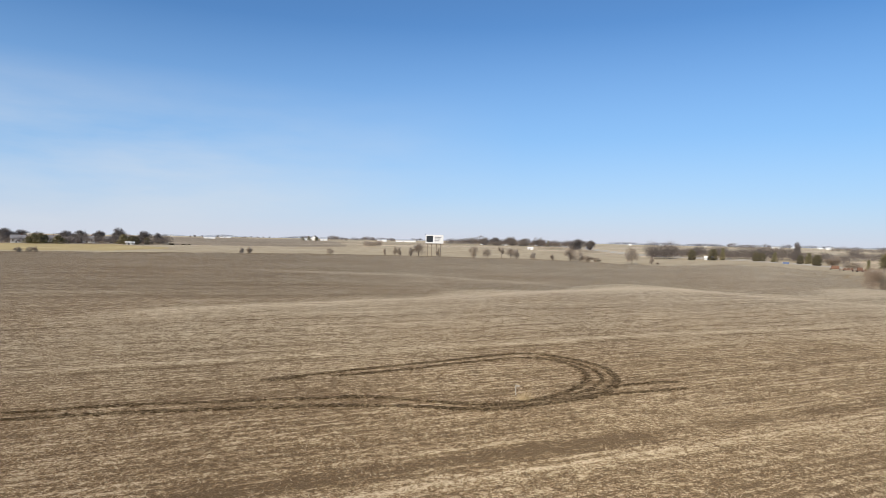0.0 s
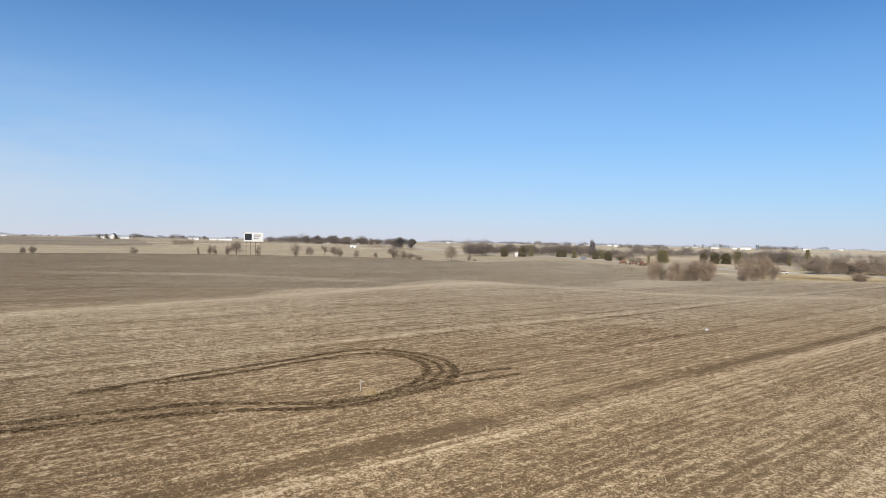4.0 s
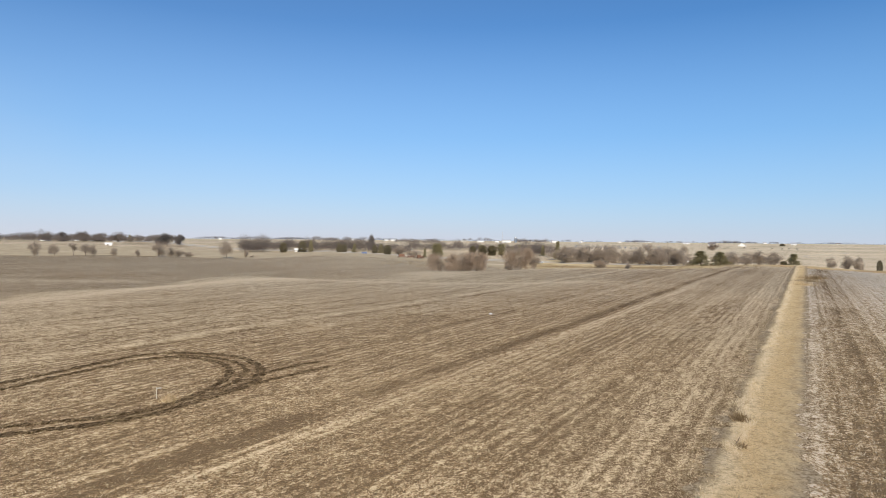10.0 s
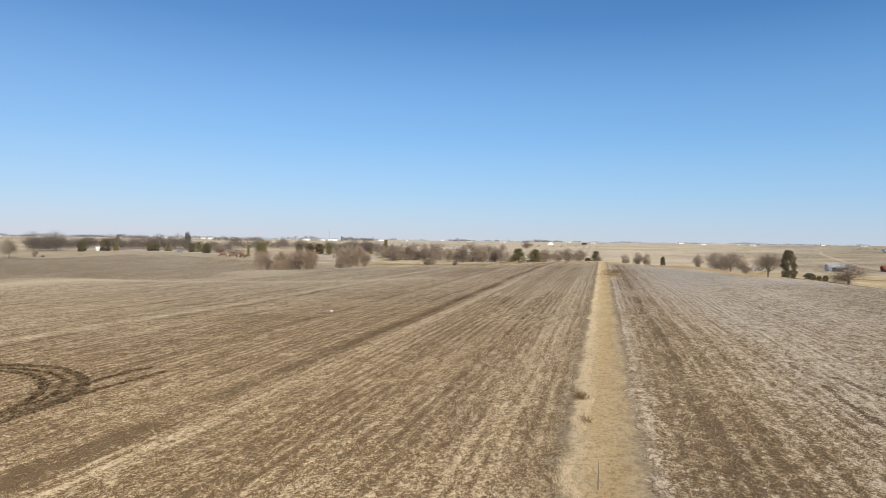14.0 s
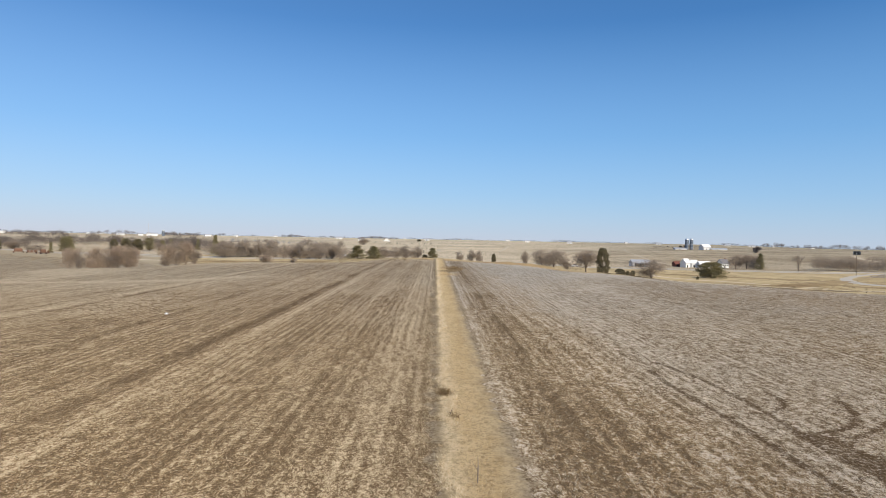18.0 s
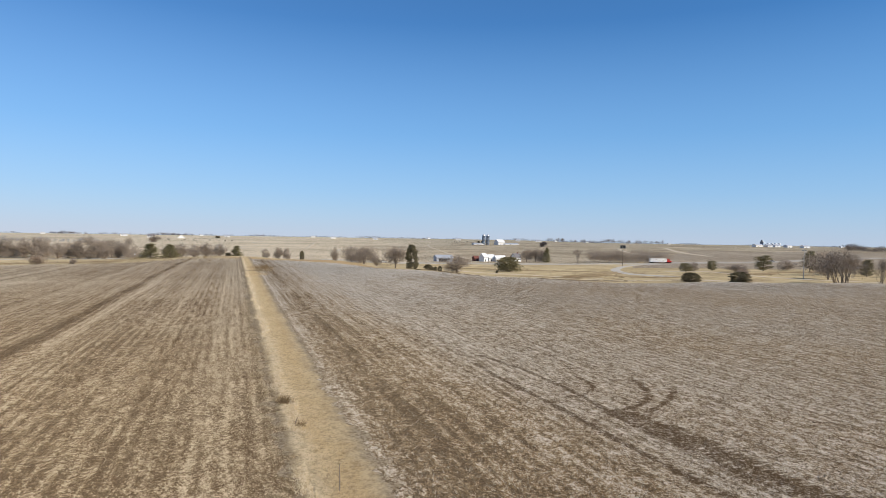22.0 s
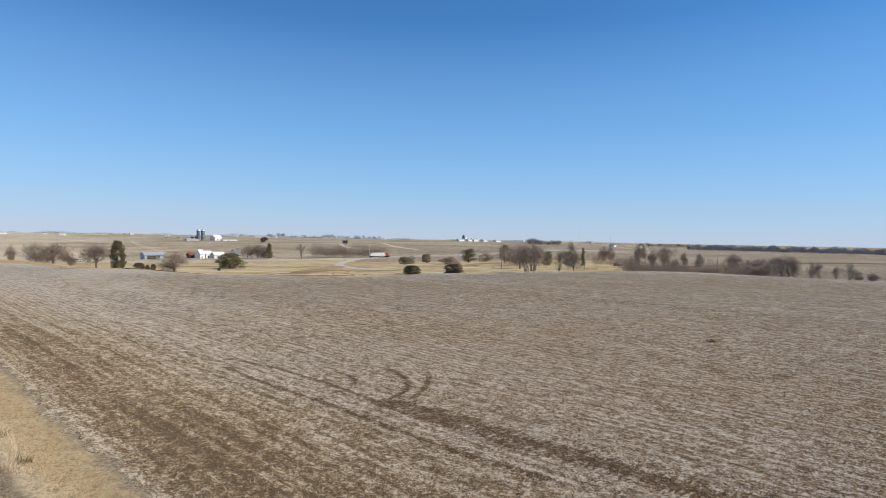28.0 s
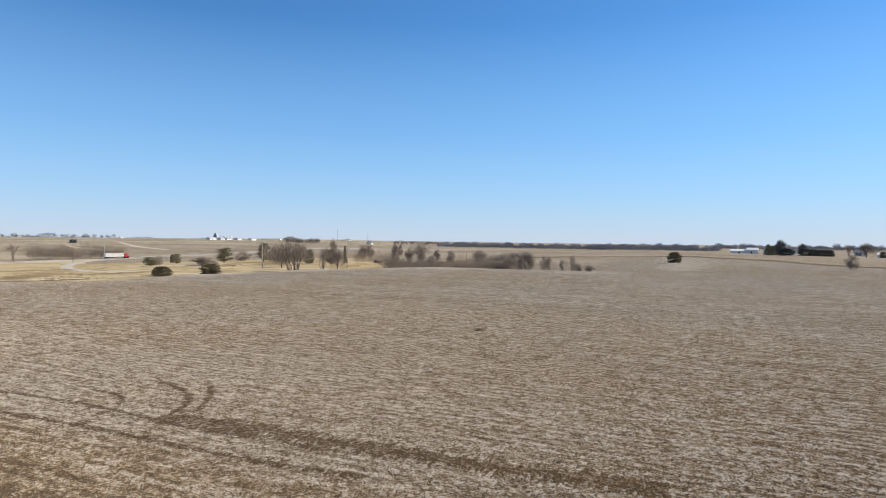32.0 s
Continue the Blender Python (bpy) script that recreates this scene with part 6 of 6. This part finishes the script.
def strew(name, x, y, length, lean, width, material, label, category):
    """Stalks or blades standing or lying on the ground, as one object."""
    n = len(x)
    z = relief(x, y)
    a = RNG.uniform(0, 2 * math.pi, n)
    ln = length * RNG.uniform(0.4, 1.3, n)
    up = np.clip(RNG.normal(lean, 0.3, n), 0.05, 1.4)
    d = np.stack([np.cos(a) * np.cos(up), np.sin(a) * np.cos(up), np.sin(up)], -1) * ln[:, None]
    b = np.stack([x, y, z - 0.005], -1)
    verts, faces = blades(b, b + d, width * RNG.uniform(0.6, 1.4, n))
    ob = mesh_object(name, verts.tolist(), faces.tolist(), material)
    return tagged(ob, label, category, kind="stuff")


def near_field(count, r0, r1, az0, az1, south):
    """Places in a sector of the field, thinning with distance."""
    r = r0 * (r1 / r0) ** RNG.random(count)
    az = np.radians(RNG.uniform(az0, az1, count))
    x, y = HUB.x - np.sin(az) * r, HUB.y + np.cos(az) * r
    v = x * ROW_SIDE.x + y * ROW_SIDE.y
    keep = (v < 2.9) if south else (v > 6.4)
    for line in (RING_OUTER, RING_INNER, TAIL_A, TAIL_B) if not south else (ARC_A, ARC_B, ARC_C):
        for p, q in zip(line, line[1:]):
            ex, ey = q[0] - p[0], q[1] - p[1]
            s = np.clip(((x - p[0]) * ex + (y - p[1]) * ey) / (ex * ex + ey * ey), 0, 1)
            keep &= np.hypot(x - p[0] - ex * s, y - p[1] - ey * s) > 0.3
    return x[keep], y[keep]


# stalks stand mostly in the rows
x, y = near_field(95000, 17, 95, -75, 40, False)
v = x * ROW_SIDE.x + y * ROW_SIDE.y
keep = RNG.random(len(v)) < 0.35 + 0.65 * (0.5 - 0.5 * np.sin(v * 2 * math.pi / 0.76)) * np.clip(0.6 + np.sin(v * 0.9), 0.1, 1)
strew("stubble", x[keep], y[keep], 0.15, 0.6, 0.04, M_CHAFF, "pale broken stalks strewn over the north field", "stubble")
x, y = near_field(120000, 15, 95, -172, -60, True)
v = x * ROW_SIDE.x + y * ROW_SIDE.y
keep = RNG.random(len(v)) < 0.45 + 0.55 * (0.5 - 0.5 * np.sin(v * 2 * math.pi / 0.76))
strew("stubble", x[keep], y[keep], 0.15, 0.55, 0.045, M_CHAFF_SOUTH, "pale bean stalks strewn over the south field", "stubble")
cs, cv = 3 + 139 * RNG.random(5200) ** 1.7, 5.05 + RNG.normal(0, 0.62, 5200)
s = np.repeat(cs, 13) + RNG.normal(0, 0.13, 67600)
v = np.repeat(cv, 13) + RNG.normal(0, 0.11, 67600)
strew("dry_grass", s * ROW_DIR.x + v * ROW_SIDE.x, s * ROW_DIR.y + v * ROW_SIDE.y, 0.17, 0.7, 0.022, M_BLADE, "tufts of dry tan grass on the strip", "grass")
M_PALEBLADE = island_material("bleached_grass_blades", (0.0, (0.48, 0.37, 0.22)), (0.4, (0.66, 0.53, 0.35)), (1.0, (0.82, 0.70, 0.50)))
M_DULLBLADE = island_material("dull_grass_blades", (0.0, (0.15, 0.11, 0.06)), (0.6, (0.29, 0.215, 0.125)), (1.0, (0.52, 0.42, 0.27)))
cs, cv = 3 + 159 * RNG.random(3400) ** 1.5, 5.85 + RNG.normal(0, 0.13, 3400)
cv += 0.22 * np.sin(cs * 0.34) + 0.18 * np.sin(cs * 0.83 + 1.0) + 0.12 * np.sin(cs * 2.1)
keep = np.sin(cs * 0.21) + np.sin(cs * 0.57 + 2.0) + RNG.normal(0, 0.5, 3400) > -0.5
cs, cv = np.repeat(cs[keep], 12), np.repeat(cv[keep], 12)
s, v = cs + RNG.normal(0, 0.2, len(cs)), cv + RNG.normal(0, 0.09, len(cs))
strew("dry_grass", s * ROW_DIR.x + v * ROW_SIDE.x, s * ROW_DIR.y + v * ROW_SIDE.y, 0.27, 0.9, 0.024, M_PALEBLADE, "taller bleached grass along the strip's north edge", "grass")
cs, cv = 3 + 99 * RNG.random(1500) ** 1.5, 6.9 + RNG.normal(0, 0.55, 1500)
s, v = np.repeat(cs, 12) + RNG.normal(0, 0.14, 18000), np.repeat(cv, 12) + RNG.normal(0, 0.12, 18000)
strew("dry_grass", s * ROW_DIR.x + v * ROW_SIDE.x, s * ROW_DIR.y + v * ROW_SIDE.y, 0.18, 0.6, 0.022, M_DULLBLADE, "dull tufted grass beside the strip", "grass")
M_CRUMB = island_material("soil_crumbs", (0.0, (0.09, 0.06, 0.03)), (0.6, (0.18, 0.125, 0.07)), (1.0, (0.36, 0.26, 0.16)))


def soil_along(line, spread, density, size, label):
    """Dark crumbs and pressed straw scattered along a wheel's way, thinning outwards."""
    pts = np.array(line)
    seg = np.hypot(*np.diff(pts, axis=0).T)
    n = int(seg.sum() * density)
    s = RNG.random(n) * seg.sum()
    way = np.concatenate([[0], np.cumsum(seg)])
    gaps = np.sin(s * 2.3) + np.sin(s * 0.9 + 1.0) + RNG.normal(0, 0.8, n) > -1.1
    x = np.interp(s, way, pts[:, 0]) + RNG.normal(0, spread, n)
    y = np.interp(s, way, pts[:, 1]) + RNG.normal(0, spread, n)
    return strew("soil_crumbs", x[gaps], y[gaps], size, 0.12, size * 0.6, M_CRUMB, label, "soil")


for line, spread, density in ((ARC_A, 0.2, 34), (ARC_B, 0.22, 40), (ARC_C, 0.24, 30), (TRACK_A, 0.28, 24), (TRACK_B, 0.28, 20), (TRACK_C, 0.75, 75)):
    soil_along(line, spread, density, 0.11, "dark soil crumbs along a faint wheel track")
for line, spread, density in ((RING_OUTER, 0.28, 60), (RING_INNER, 0.26, 55), (TAIL_A, 0.2, 40), (TAIL_B, 0.2, 40)):
    soil_along(line, spread, density, 0.16, "dark soil thrown up beside a muddy rut")
for x0, y0, rad, count in ((4.2, 39.6, 1.3, 900), (8.5, 42.0, 0.9, 500), (-11.6, 45.5, 0.55, 380), (12.2, 46.0, 0.8, 350)):
    strew("soil_crumbs", x0 + RNG.normal(0, rad, count), y0 + RNG.normal(0, rad * 0.7, count), 0.17, 0.2, 0.1, M_CRUMB, "patch of dark churned soil beside the ruts", "soil")


def scrub(count, boxes, height, label):
    """Rough tussocks in the dormant grassland, gathered in drifts."""
    xs, ys = [], []
    for (ax, ay), (bx, by), spread, share in boxes:
        n = int(count * share)
        u = np.repeat(RNG.random(n // 8 + 1), 8)[:n]
        xs.append(ax + (bx - ax) * u + np.repeat(RNG.normal(0, spread, n // 8 + 1), 8)[:n] + RNG.normal(0, 0.5, n))
        ys.append(ay + (by - ay) * u + np.repeat(RNG.normal(0, spread, n // 8 + 1), 8)[:n] + RNG.normal(0, 0.5, n))
    return strew("tussocks", np.concatenate(xs), np.concatenate(ys), height, 0.9, 0.16, M_DULLBLADE, label, "grass")


scrub(4200, (((222, 60), (205, -60), 5, 0.25), ((210, -30), (330, -50), 9, 0.3), ((250, -95), (300, -170), 16, 0.25), ((320, 40), (330, -80), 9, 0.2)), 0.35, "brown tussocks of rough grass on the banks")
scrub(7000, (((215, 170), (262, 260), 12, 0.4), ((230, 120), (320, 210), 14, 0.3), ((180, 260), (230, 330), 14, 0.3)), 0.5, "brown tussocks of rough grass behind the crest")
scrub(2400, (((215, -130), (262, -225), 8, 0.5), ((120, -330), (215, -345), 5, 0.5)), 0.55, "brown tussocks of rough grass along the ditch")


def weed_clump(x, y, radius, height, count, label, material=None):
    r, a = radius * np.abs(RNG.normal(0, 0.5, count)), RNG.uniform(0, 6.283, count)
    return strew("weeds", x + r * np.cos(a), y + r * np.sin(a), height, 1.0, 0.035, material or M_WEEDY, label, "weeds")


weed_clump(30.0, 19.6, 0.55, 0.55, 420, "dark tangle of dead weeds on the grass strip")
weed_clump(25.6, 17.2, 0.3, 0.4, 120, "dead weeds around a stick on the strip")
weed_clump(144.0, 66.5, 3.2, 0.7, 900, "tall tan weeds on the far end of the strip", M_BLADE)
weed_clump(160.0, 72.5, 4.0, 0.9, 1400, "tall tan weeds on the far end of the strip", M_DULLBLADE)
weed_clump(174.0, 77.0, 4.2, 1.2, 1500, "tall brown weeds on the far end of the strip")
weed_clump(43.0, -36.5, 0.7, 0.3, 260, "dark weed patch in the bean stubble")
weed_clump(5.6, 41.0, 0.5, 0.5, 420, "pale straw heap beside the wheel ruts", M_BLADE)


def stick(x, y, top, label):
    root = thing("stick", x, y, label, "stick", sink=0.05)
    part("stem", tube([(0, 0, 0), (top[0] * 0.5 + 0.03, top[1] * 0.5, top[2] * 0.55), top], [0.03, 0.025, 0.012], 6), M_BARK, root)
    part("twig", tube([(top[0] * 0.5, top[1] * 0.5, top[2] * 0.5), (top[0] * 0.5 - 0.25, top[1] * 0.5 + 0.1, top[2] * 0.8)], [0.015, 0.008], 5), M_BARK, root)


stick(25.8, 17.6, (0.25, -0.1, 0.45), "short dark broken stick in the strip's grass")
stick(17.6, 13.0, (0.12, 0.05, 1.1), "dark leaning branch standing in the grass strip")
rock = thing("white_rock", 50.6, 64.4, "small pale rock lying on the stubble", "rock", sink=0.06)
bm = bmesh.new()
bmesh.ops.create_icosphere(bm, subdivisions=2, radius=0.2)
for p in bm.verts:
    p.co = Vector((p.co.x * 1.2, p.co.y * 0.8, p.co.z * 0.7 + 0.15)) * (1 + 0.25 * noise.noise(p.co * 5))
part("stone", bm, M_WHITE, rock)
stake = thing("survey_stake", 5.1, 42.2, "pale survey stake with a white flag beside the ruts", "stake", sink=0.1)
part("post", box(-0.03, -0.03, 0, 0.02, 0.02, 0.8), M_TAN, stake)
part("flag", box(0.02, -0.01, 0.68, 0.27, 0.01, 0.76, 0.003), M_TAN, stake)
